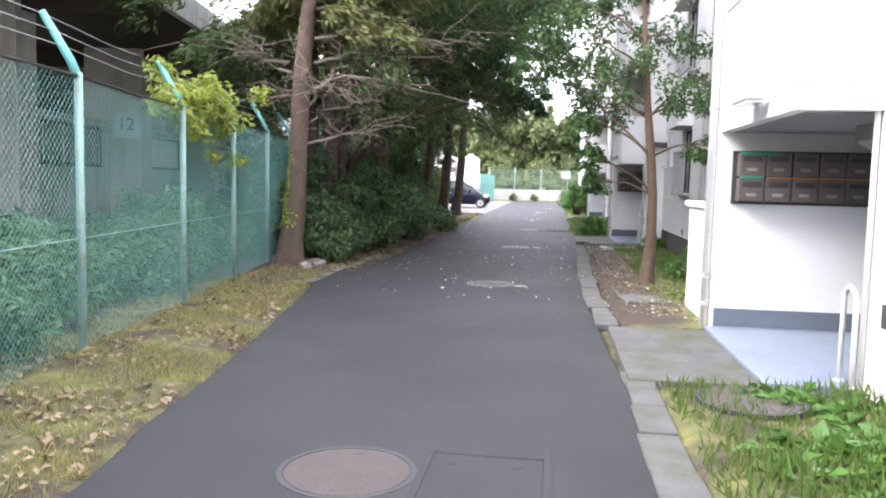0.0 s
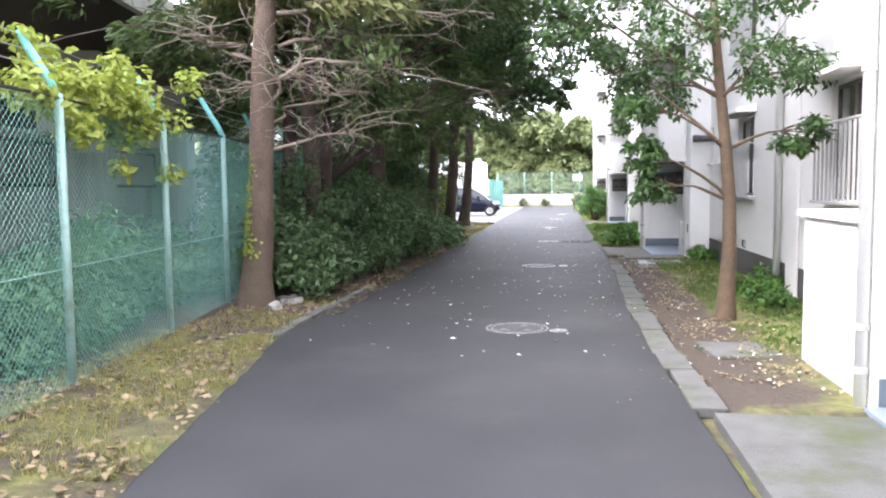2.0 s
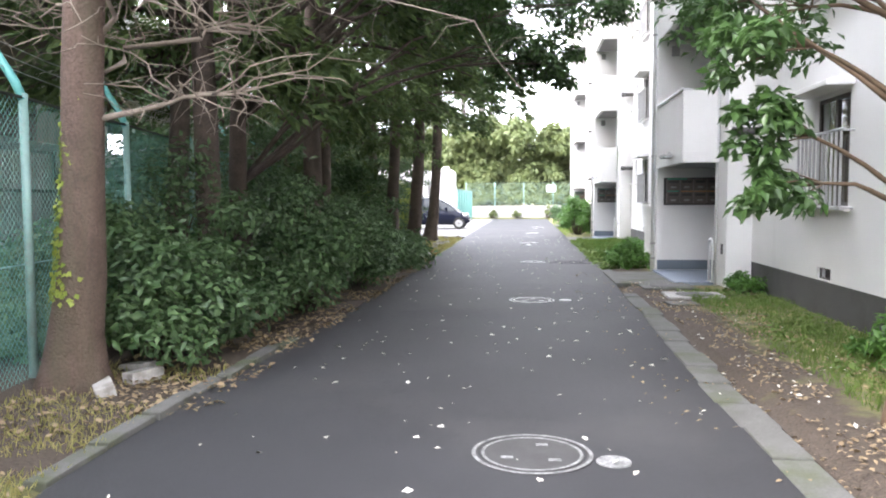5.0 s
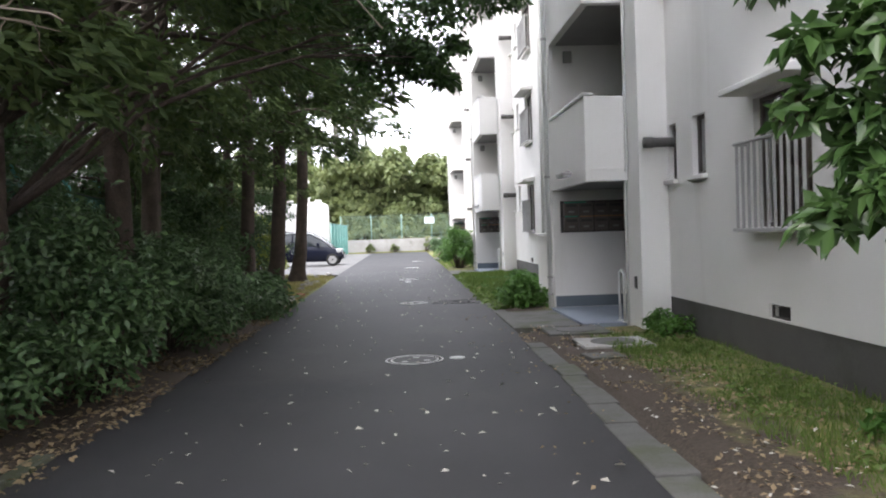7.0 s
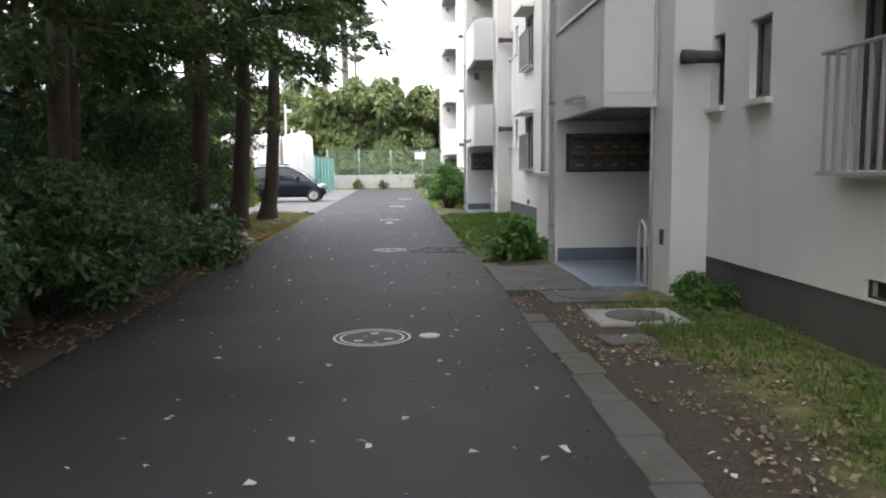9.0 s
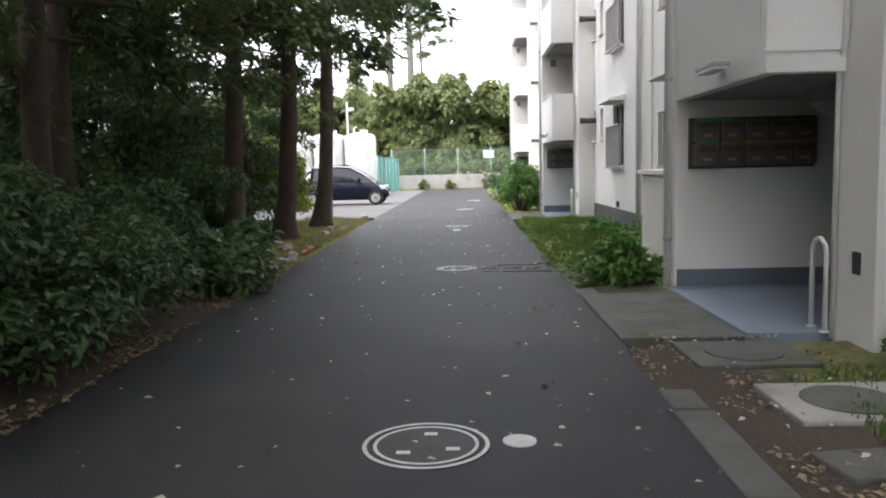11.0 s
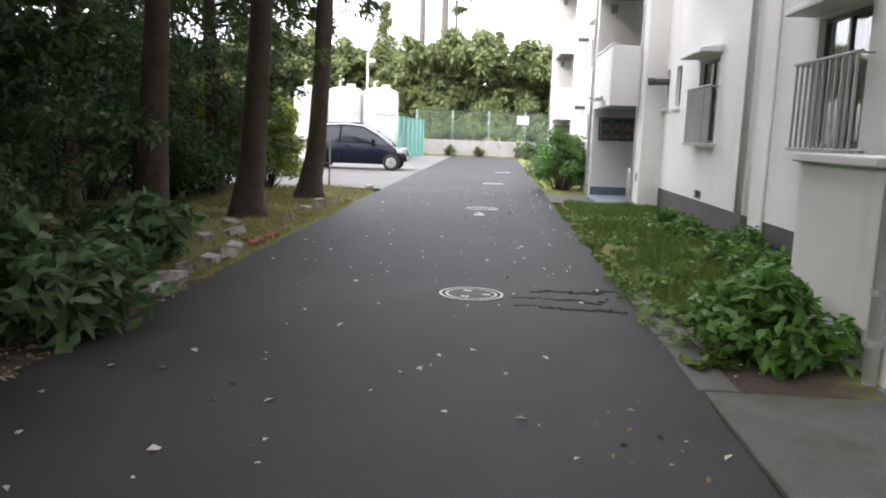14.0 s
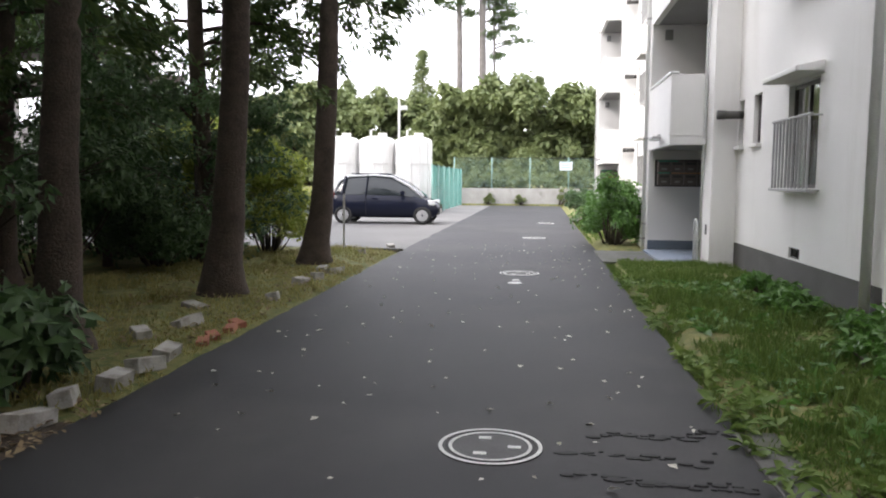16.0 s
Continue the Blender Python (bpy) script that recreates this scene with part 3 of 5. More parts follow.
def mailboxes(b):
    root = thing("mailbox_panel", "dark brown bank of mailboxes on the entry wall", "mailboxes", (2.10, b - 0.004, 1.34), "mailbox panels")
    root.scale = (1, 1, 0.88)
    part("backboard", box((0, -0.03, 0), (1.35, 0, 0.62), 0.006), M_DARK, root)
    for r in range(2):
        for c in range(5):
            x, z = 0.04 + c * 0.256, 0.035 + r * 0.29
            bx = part("mailbox", box((x, -0.17, z), (x + 0.245, -0.031, z + 0.265), 0.006), M_MAILBOX, root)
            part("flap", box((x + 0.03, -0.178, z + 0.17), (x + 0.215, -0.171, z + 0.225), 0.003), M_DARK, bx)
            part("name_tab", box((x + 0.07, -0.177, z + 0.06), (x + 0.17, -0.171, z + 0.095), 0.002), M_SOFFIT, bx)
    part("green_band", box((0.04, -0.178, 0.57), (0.42, -0.171, 0.60), 0.002), M_GREEN_TAPE, root, "green strip")
    part("green_band", box((0.04, -0.179, 0.30), (0.27, -0.171, 0.325), 0.002), M_GREEN_TAPE, root, "green strip")
    part("orange_band", box((0.30, -0.179, 0.30), (1.3, -0.171, 0.318), 0.002), M_ORANGE_TAPE, root, "orange strip")


def handrail(b):
    s = b - 2.35
    root = thing("handrail", "white painted looped tube handrail at the entry", "handrail", (2.50, s - 0.05, 0.045), "entry handrails")
    pts = [(0, 0, 0), (0, 0, 0.62)] + [(0, 0.12 - 0.12 * math.cos(a), 0.62 + 0.12 * math.sin(a)) for a in np.linspace(0.2, math.pi - 0.2, 8)] + [(0, 0.24, 0.62), (0, 0.24, 0)]
    part("rail", tube(pts, 0.02, 10), M_WHITEPAINT, root, smooth=True)
    for y in (0, 0.24):
        part("foot", tube([(0, y, 0), (0, y, 0.012)], 0.04, 12), M_WHITEPAINT, root)


def wall_lamp(b, t=0.0):
    s = b - 2.35
    root = thing("wall_lamp", "small grey strip lamp under the landing edge", "lamp", (TX, s + 0.95, 2.25), "landing lamps")
    part("bracket", box((-0.05, -0.05, -0.02), (0.002, 0.05, 0.06), 0.006), M_GREYRAIL, root)
    part("housing", box((-0.19, -0.42, -0.035), (-0.04, 0.10, 0.005), 0.01), M_GREYRAIL, root)
    part("diffuser", box((-0.18, -0.40, -0.06), (-0.05, 0.08, -0.036), 0.006), M_CLEAR, root)


def approach(b):
    s = b - 2.35
    tagged(part("approach_slab", box((0.90, s - 0.02, -0.1), (1.895, b - 0.15, 0.02), 0.012), M_CONC_DARK), "worn mossy concrete slab leading to the entry", "concrete slab", "entry slabs")


for b in TOWERS[1:]:
    mailboxes(b)
    handrail(b)
    wall_lamp(b)
    approach(b)


# ---- plants ----
def limb(rng, start, end, sag=0.15, n=7, wob=0.12):
    s, e = np.array(start, float), np.array(end, float)
    ts = np.linspace(0, 1, n)
    L = np.linalg.norm(e - s)
    pts = [s + (e - s) * t + np.array([rng.normal() * wob * L * 0.25, rng.normal() * wob * L * 0.25, sag * L * math.sin(math.pi * t)]) * (0 if t in (0, 1) else 1) for t in ts]
    return pts


def cedar(seed, x, y, h, r, low, spread, leaf, bark, label, amount=1.0, lean=(0, 0), clear=None):
    """A tall cedar: a flared tapering trunk, drooping limbs and flat sprays of foliage."""
    rng = np.random.default_rng(seed)
    root = thing("cedar_tree", label, "tree", (x, y, 0), "cedars along the lane")
    zs = np.concatenate([[-0.1, 0.05, 0.2, 0.45, 0.9], np.linspace(1.5, h, 12)])
    tp = [(lean[0] * (z / h) * 2 + 0.05 * math.sin(z * 0.9 + seed), lean[1] * (z / h) * 2 + 0.05 * math.cos(z * 0.7 + seed), z) for z in zs]
    tr = [r * (1.75 if z < 0 else 1.0 + 0.75 * math.exp(-z * 3.2)) * (1 - 0.86 * max(z, 0) / h) for z in zs]
    part("trunk", tube(tp, tr, 18, jitter=0.22), bark, root, smooth=True)
    bm = bmesh.new()
    centres, radii = [], []
    nl = int(56 * amount)
    for i in range(nl):
        f = (i + rng.random()) / nl
        z = low + (h - low) * f
        a = rng.random() * 2 * math.pi
        L = spread * (1.05 - 0.75 * f) * rng.uniform(0.55, 1.1)
        p0 = np.array([lean[0] * z / h * 2, lean[1] * z / h * 2, z])
        p1 = p0 + np.array([math.cos(a) * L, math.sin(a) * L, -0.12 * L + rng.normal() * 0.2])
        while clear is not None and clear(p1[0] + x, p1[1] + y, p1[2]) and L > 0.5:
            p1 = p0 + (p1 - p0) * 0.8
            L *= 0.8
        pts = limb(rng, p0, p1, 0.10)
        tube(pts, list(np.linspace(0.035 * (1.3 - f), 0.006, len(pts))), 5, bm)
        for k in range(9):
            t = rng.uniform(0.25, 1.05)
            j = min(int(t * 6), 5)
            c = pts[j] + (pts[j + 1] - pts[j]) * (t * 6 - j) + rng.normal(size=3) * np.array([0.22, 0.22, 0.14])
            if clear is None or not clear(c[0] + x, c[1] + y, c[2]):
                centres.append(c)
                radii.append(rng.uniform(0.22, 0.48))
    tagged(part("branchwork", bm, M_BARK_DARK, root, smooth=True), kind="stuff")
    per = 60
    pos, nor = clumps(rng, centres, radii, per, 0.45, 0.5)
    out = pos - np.array([0, 0, 0])
    ax = np.stack([out[:, 0], out[:, 1], -0.5 * np.ones(len(out)) * np.hypot(out[:, 0], out[:, 1])], 1) + rng.normal(size=out.shape) * 0.5
    me = leaf_mesh("crown", pos, nor, rng.uniform(0.10, 0.24, len(pos)), rng.uniform(0.035, 0.075, len(pos)), ax, 0.15, rng)
    put_mesh("crown", me, leaf, root)
    return root


def broadleaf(seed, at, height, r, crowns, leaf, bark, label, name="tree", size=(0.07, 0.13), per=150, group="", bend=(0, 0)):
    """A leafy tree: trunk, limbs to each crown clump, and single leaves round them. crowns: (x, y, z, radius) from the foot."""
    rng = np.random.default_rng(seed)
    root = thing(name, label, "tree", at, group)
    zs = np.concatenate([[-0.1, 0.08, 0.3], np.linspace(0.8, height, 8)])
    tp = [np.array((bend[0] * (z / height) ** 2 + 0.03 * math.sin(z * 1.7 + seed), bend[1] * (z / height) ** 2 + 0.03 * math.cos(z * 1.4), z)) for z in zs]
    part("trunk", tube(tp, [r * (1 + 0.5 * math.exp(-max(z, 0) * 5)) * (1 - 0.7 * max(z, 0) / height) for z in zs], 14, jitter=0.12), bark, root, smooth=True)
    bm = bmesh.new()
    cs, rs = [], []
    for cx, cy, cz, cr in crowns:
        z0 = max(min(cz - 0.5 * math.hypot(cx, cy), height * 0.97), height * 0.3)
        j = int(np.argmin([abs(p[2] - z0) for p in tp]))
        pts = limb(rng, tp[j], (cx, cy, cz), 0.12)
        tube(pts, list(np.linspace(max(r * 0.24, 0.012), 0.005, len(pts))), 6, bm)
        for k in range(7):
            d = rng.normal(size=3)
            d /= np.linalg.norm(d)
            e = np.array((cx, cy, cz)) + d * cr * rng.uniform(0.35, 0.95) * np.array([1, 1, 0.75])
            tube(limb(rng, pts[4], e, 0.05, 4), [0.008, 0.006, 0.004, 0.002], 4, bm)
            cs.append(e)
            rs.append(cr * rng.uniform(0.3, 0.5))
    tagged(part("branchwork", bm, bark, root, smooth=True), kind="stuff")
    pos, nor = clumps(rng, cs, rs, per // 7, 0.7, 0.2)
    ax = rng.normal(size=pos.shape) + np.array([0, 0, -0.7])
    L = rng.uniform(size[0], size[1], len(pos))
    put_mesh("crown", leaf_mesh("crown", pos, nor, L, L * rng.uniform(0.4, 0.55, len(pos)), ax, 0.2, rng), leaf, root)
    return root


def shrub(seed, at, rx, ry, h, leaf, label, n=5000, size=(0.05, 0.11), name="shrub", group="", slim=0.45, lobes=14, base=0.0):
    """A bush of stems and many single leaves, lobed and uneven in outline."""
    rng = np.random.default_rng(seed)
    root = thing(name, label, "shrub", at, group)
    bm = bmesh.new()
    cs, rs = [], []
    for i in range(lobes):
        a, q = rng.random() * 2 * math.pi, math.sqrt(rng.random())
        zz = base + (h - base) * (1 - 0.55 * q * q) * rng.uniform(0.3, 0.95)
        c = np.array([rx * 0.8 * q * math.cos(a), ry * 0.8 * q * math.sin(a), zz])
        cs.append(c)
        rs.append(min(rx, ry, h) * rng.uniform(0.28, 0.55))
        tube(limb(rng, (c[0] * 0.25, c[1] * 0.25, -0.03), c, 0.08, 5), [0.02, 0.016, 0.012, 0.008, 0.004], 5, bm)
    part("stem", bm, M_BARK_DARK, root, smooth=True)
    pos, nor = clumps(rng, cs, rs, n // lobes, 0.75, 0.15)
    keep = pos[:, 2] > 0.02
    pos, nor = pos[keep], nor[keep]
    L = rng.uniform(size[0], size[1], len(pos))
    put_mesh("foliage", leaf_mesh("foliage", pos, nor, L, L * slim * rng.uniform(0.8, 1.2, len(pos)), None, 0.2, rng), leaf, root)
    return root


def over_lane(x, y, z):
    return (-2.7 < x < 1.2 and z < 3.0 + 0.9 * max(0, min(1, (x + 1.2)))) or x > 1.2


# cedars west of the lane
cedar(1, -4.15, 14.1, 11, 0.18, 4.2, 2.6, M_NEEDLE_BROWN, M_BARK, "tall cedar with brown bark and yellow ivy beside the fence", 1.0, (0.52, 0.05), over_lane)
CEDARS = ((2, -3.95, 20.4, 12, 0.17, 2.9, 4.4), (3, -4.6, 23.6, 12, 0.16, 2.8, 4.0), (4, -4.05, 28.3, 12, 0.17, 3.4, 3.2), (5, -3.95, 31.3, 13, 0.2, 3.9, 2.4),
          (6, -3.92, 34.85, 13, 0.2, 4.4, 2.3), (7, -5.9, 34.9, 12, 0.18, 3.2, 2.4), (8, -4.3, 17.2, 12, 0.17, 2.8, 4.4), (9, -6.4, 26.5, 12, 0.17, 2.0, 3.0),
          (10, -6.6, 31.0, 12, 0.17, 2.0, 3.0), (11, -4.9, 17.6, 11, 0.15, 3.2, 2.0), (12, -8.2, 27.0, 12, 0.18, 1.6, 3.2), (13, -9.0, 29.0, 12, 0.18, 1.6, 3.2), (14, -8.6, 35.0, 12, 0.18, 1.8, 3.0))
for sd, x, y, h, r, low, sp in CEDARS:
    cedar(sd, x, y, h, r, low, sp, M_NEEDLE, M_BARK_DARK, "tall dark cedar with bare lower trunk beside the lane", 0.45 if sd in (9, 10, 12, 13, 14) else 0.85, ({5: 0.2, 6: 0.45}.get(sd, 0.02 * (sd % 3)), 0.0), over_lane)

# broad-leaved trees on the building side
CR = [(-1.05, -0.2, 2.4, 0.36), (-0.95, -0.1, 1.9, 0.27), (-0.7, 0.5, 2.7, 0.6), (-0.4, -0.6, 3.2, 0.7), (0.5, -0.2, 2.7, 0.5), (0.8, 0.3, 3.2, 0.6), (-1.3, 0.9, 3.0, 0.6), (-1.0, -0.2, 3.7, 0.8), (0.2, 0.7, 3.8, 0.8),
      (-1.5, 0.4, 4.3, 0.8), (0.5, -0.6, 4.6, 0.8), (-0.4, 0.2, 5.0, 0.9), (-0.9, -0.15, 1.5, 0.24), (0.7, -0.3, 2.1, 0.3), (-1.8, 0.3, 3.5, 0.6), (-0.9, 1.6, 3.2, 0.5)]
broadleaf(31, (1.75, 13.63, 0), 4.8, 0.09, CR, M_LEAF, M_BARK_TAN, "slender leafy tree with tan bark beside the lane", per=520, size=(0.065, 0.115), bend=(-0.3, 0.1))

# broad-leaved tree whose boughs hang over the lane; last crowns are added, unseen, to shade it
OV = [(2.8, 1.0, 3.7, 0.7), (3.6, 1.5, 4.4, 0.9), (2.2, 0.0, 4.3, 0.9), (3.4, -1.0, 5.0, 1.0), (4.2, 0.0, 5.5, 1.0), (1.9, -2.0, 5.2, 1.0), (2.9, -2.5, 6.0, 1.1), (3.9, -3.0, 6.4, 1.0), (2.4, 3.0, 4.3, 0.8), (3.6, 3.5, 5.2, 0.9),
      (1.6, 4.0, 5.0, 0.9), (1.0, 1.0, 5.2, 1.1), (0.2, -1.0, 6.0, 1.1), (3.0, 1.5, 6.6, 1.1), (1.5, -4.5, 6.2, 1.0), (2.8, -5.2, 6.6, 1.0), (4.4, 2.2, 6.6, 1.0), (0.6, 3.0, 6.4, 1.1), (2.0, 0.5, 7.4, 1.2), (3.3, 0.9, 3.4, 0.5), (3.0, 5.5, 5.6, 1.0), (1.8, 6.0, 6.2, 1.0), (3.8, 5.0, 6.6, 1.0), (2.6, -3.5, 7.4, 1.2), (3.6, -1.2, 7.6, 1.2), (2.6, 3.2, 7.6, 1.2), (1.2, 5.0, 7.0, 1.2)]
broadleaf(33, (-4.5, 18.7, 0), 6.8, 0.15, [(x + 1.0, y + 0.3, z, r) for x, y, z, r in OV], M_LEAF, M_BARK_DARK, "dark leafy tree with boughs hanging over the lane, some high ones added for shade", per=1300, size=(0.07, 0.14))

# added tree: high boughs, mostly out of view, keep sky light off the lane
SHADE_HI = [(2.6, -2.5, 7.0, 1.2), (3.8, -1.5, 7.6, 1.2), (3.2, 0.5, 6.8, 1.2), (4.4, 0.8, 7.6, 1.2), (2.4, 2.2, 6.8, 1.2), (3.8, 2.6, 7.4, 1.2), (2.8, 4.2, 7.2, 1.2), (4.2, 4.4, 8.0, 1.1), (1.2, -1.0, 7.8, 1.2), (1.0, 1.8, 8.0, 1.2), (0.2, 0.0, 6.6, 1.2), (-0.8, 2.0, 7.0, 1.2), (2.6, -4.6, 7.2, 1.3), (4.0, -4.4, 7.8, 1.3), (3.4, -6.4, 7.6, 1.3), (4.6, -6.8, 8.2, 1.2), (2.2, -7.4, 8.0, 1.3), (1.4, -3.6, 8.2, 1.3)]
broadleaf(34, (-4.9, 24.6, 0), 7.4, 0.15, SHADE_HI, M_LEAF, M_BARK_DARK, "dark leafy tree added with high boughs to shade the lane", per=1500, size=(0.08, 0.15))

# undergrowth west of the lane
SHRUBS = ((-3.9, 15.2, 0.8, 0.9, 1.5), (-4.4, 16.8, 1.1, 1.2, 2.1), (-3.9, 18.3, 0.9, 1.1, 1.7), (-4.8, 19.6, 1.2, 1.2, 2.4), (-4.0, 21.0, 0.9, 1.1, 1.6), (-4.3, 22.6, 1.0, 1.1, 1.8),
          (-5.6, 22.0, 1.2, 1.3, 2.5), (-4.6, 24.6, 0.9, 1.0, 1.5), (-5.8, 25.5, 1.2, 1.4, 2.2), (-6.6, 28.8, 1.3, 1.6, 2.0), (-5.9, 18.4, 1.0, 1.2, 2.2), (-7.2, 32.5, 1.3, 1.8, 2.4), (-7.5, 24.0, 1.4, 1.8, 2.8), (-4.9, 15.6, 0.8, 0.9, 1.6))
for i, (x, y, rx, ry, h) in enumerate(SHRUBS):
    shrub(50 + i, (x + (0.38 if y > 17 and x > -5 else 0.0), y, 0.03), rx, ry, h, M_SHRUB, "dense dark green bush under the cedars", 9000, (0.05, 0.12), group="undergrowth bushes", lobes=22)
for i, (x, y, rx, ry, h) in enumerate(((-6.6, 37.2, 1.0, 1.1, 2.2), (-8.0, 35.6, 1.4, 1.5, 3.0), (-9.4, 38.0, 1.4, 1.2, 3.0), (-10.5, 33.0, 1.6, 1.8, 3.2), (-9.6, 27.0, 1.6, 2.0, 3.2), (-11.0, 30.0, 1.6, 2.0, 3.4), (-12.0, 37.0, 1.8, 1.6, 3.4), (-8.3, 31.0, 1.3, 1.5, 2.6), (-6.2, 34.0, 0.9, 1.0, 1.5))):
    shrub(100 + i, (x, y, 0.03), rx, ry, h, M_SHRUB, "dense dark green bush under the cedars", 8000, (0.06, 0.13), group="undergrowth bushes", lobes=24)
shrub(80, (-3.7, 25.0, 0.02), 1.1, 1.0, 0.75, M_SHRUB, "broad-leaved bush reaching over the lane edge", 2200, (0.10, 0.22), group="undergrowth bushes", slim=0.42, lobes=18)
shrub(83, (-3.65, 27.0, 0.02), 0.6, 0.7, 0.75, M_SHRUB, "broad-leaved bush reaching over the lane edge", 1800, (0.10, 0.22), group="undergrowth bushes", slim=0.42, lobes=14)
shrub(81, (-5.4, 36.7, 0.02), 0.9, 0.8, 2.7, M_YELLOW, "yellow-green leafy bush by the parking lot", 15000, (0.06, 0.12), group="parking lot bushes", lobes=34)
shrub(82, (-6.9, 37.0, 0.02), 1.1, 0.9, 3.6, M_YELLOW, "yellow-green leafy bush by the parking lot", 15000, (0.06, 0.12), group="parking lot bushes", lobes=34)
UNDER = ((-5.6, 27.0, 3.6), (-6.2, 30.2, 3.8), (-6.9, 33.6, 4.0), (-5.7, 34.4, 3.2), (-8.2, 37.6, 4.0), (-5.9, 20.8, 3.8))
for i, (x, y, h) in enumerate(UNDER):
    r2 = np.random.default_rng(300 + i)
    cw = [(r2.normal() * 0.8, r2.normal() * 0.8, r2.uniform(0.25, 1.0) * h, r2.uniform(0.5, 0.9)) for _ in range(16)]
    broadleaf(300 + i, (x, y, 0), h * 0.8, 0.06, cw, M_SHRUB, M_BARK_DARK, "dark leafy young tree under the cedars", size=(0.07, 0.14), per=500, group="young trees under the cedars")
# bushes on the building side
shrub(90, (1.4, 40.1, 0.0), 0.78, 1.35, 1.9, M_SHRUB_BRIGHT, "tall bright green bush beside the entry", 9000, (0.06, 0.13), lobes=24)
shrub(91, (1.5, 25.0, 0.0), 0.42, 0.6, 0.64, M_SHRUB_BRIGHT, "low glossy bright green bush by the low wall", 2600, (0.07, 0.14), slim=0.55, lobes=16)
for i, (x, y, h) in enumerate(((2.5, 27.2, 0.4), (2.3, 28.4, 0.35), (2.6, 29.4, 0.42), (2.45, 31.0, 0.3), (1.9, 26.6, 0.3), (2.6, 32.6, 0.3), (2.6, 16.0, 0.35), (2.5, 14.8, 0.3), (2.75, 20.9, 0.28))):
    shrub(94 + 20 * i, (x, y, 0.02), 0.34, 0.5, h, M_SHRUB_BRIGHT, "low leafy weed clump by the wall", 900, (0.05, 0.12), name="weed_clump", group="weeds by the wall", lobes=10)
shrub(92, (1.5, 54.2, 0.0), 0.7, 1.2, 1.6, M_SHRUB, "dark green bush by the far entry", 4000, (0.08, 0.15), lobes=16)


# ---- far end: retaining wall, fence, trees ----
tagged(part("retaining_wall", box((-9, 67.0, -0.1), (40, 67.4, 1.0), 0.02), M_CONC), "pale stained concrete retaining wall across the end", "wall", kind="structure")
for i in range(14):
    cx = -30 + 4.3 * i + (i % 3) * 0.8
    rng = np.random.default_rng(200 + i)
    cw = [(rng.normal() * 1.9, rng.normal() * 1.2, rng.uniform(0.9, 6.3 if i < 8 else 4.8), rng.uniform(1.0, 1.8)) for _ in range(34)]
    broadleaf(200 + i, (cx, 76 + (i * 5 % 7), 0.9), 5.2, 0.2, cw, M_HAZED_FARLEAF, M_BARK_DARK, "rounded green tree behind the end wall", size=(0.38, 0.66), per=1100, group="trees behind the end wall")
for i in range(10):
    shrub(230 + i, (-8 + i * 2.0, 68.5, 0.95), 1.3, 0.8, 1.15, M_HAZED_FARLEAF, "green hedge bush along the top of the end wall", 2200, (0.10, 0.2), group="end wall hedge", lobes=10)
for i, (x, h, w) in enumerate(((-1.2, 0.75, 0.5), (-3.2, 0.6, 0.4), (0.9, 0.9, 0.8))):
    shrub(245 + i, (x, 66.88, 0.1), w, 0.22, h, M_HAZED_FARLEAF, "green creeper hanging on the end wall", 900, (0.08, 0.16), name="creeper", group="end wall creepers", lobes=8)


def conifer(seed, at, h, spread, label):
    """A pointed conifer seen far off."""
    rng = np.random.default_rng(seed)
    root = thing("conifer", label, "tree", at, "far conifers")
    part("trunk", tube([(0, 0, -0.2), (0.05, 0, h * 0.5), (0, 0, h)], [0.22, 0.14, 0.02], 8), M_BARK_DARK, root, smooth=True)
    cs, rs = [], []
    for i in range(90):
        f = rng.random() ** 0.8
        a, L = rng.random() * 6.283, spread * (1.05 - f) * rng.uniform(0.4, 1)
        cs.append((math.cos(a) * L, math.sin(a) * L, h * (0.25 + 0.75 * f)))
        rs.append(0.35 + 0.5 * (1 - f))
    pos, nor = clumps(rng, cs, rs, 40, 0.5, 0.4)
    put_mesh("crown", leaf_mesh("crown", pos, nor, rng.uniform(0.2, 0.4, len(pos)), rng.uniform(0.08, 0.16, len(pos)), None, 0.2, rng), M_HAZED_FARLEAF, root)


for i in range(9):
    shrub(250 + i, (-14 + i * 3.2, 72.5, 0.9), 2.0, 1.2, 2.8, M_HAZED_FARLEAF, "green thicket behind the end fence", 4200, (0.14, 0.28), group="thicket behind the end fence", lobes=18)
conifer(260, (-10.3, 88, 0.9), 11.5, 2.2, "pointed dark conifer behind the trees")
conifer(261, (-0.4, 88, 0.9), 9.2, 1.4, "pointed dark conifer behind the trees")
conifer(262, (3.0, 88, 0.9), 7.6, 1.2, "pointed dark conifer behind the trees")
conifer(263, (-16.5, 87, 0.9), 9.0, 2.2, "pointed dark conifer behind the trees")


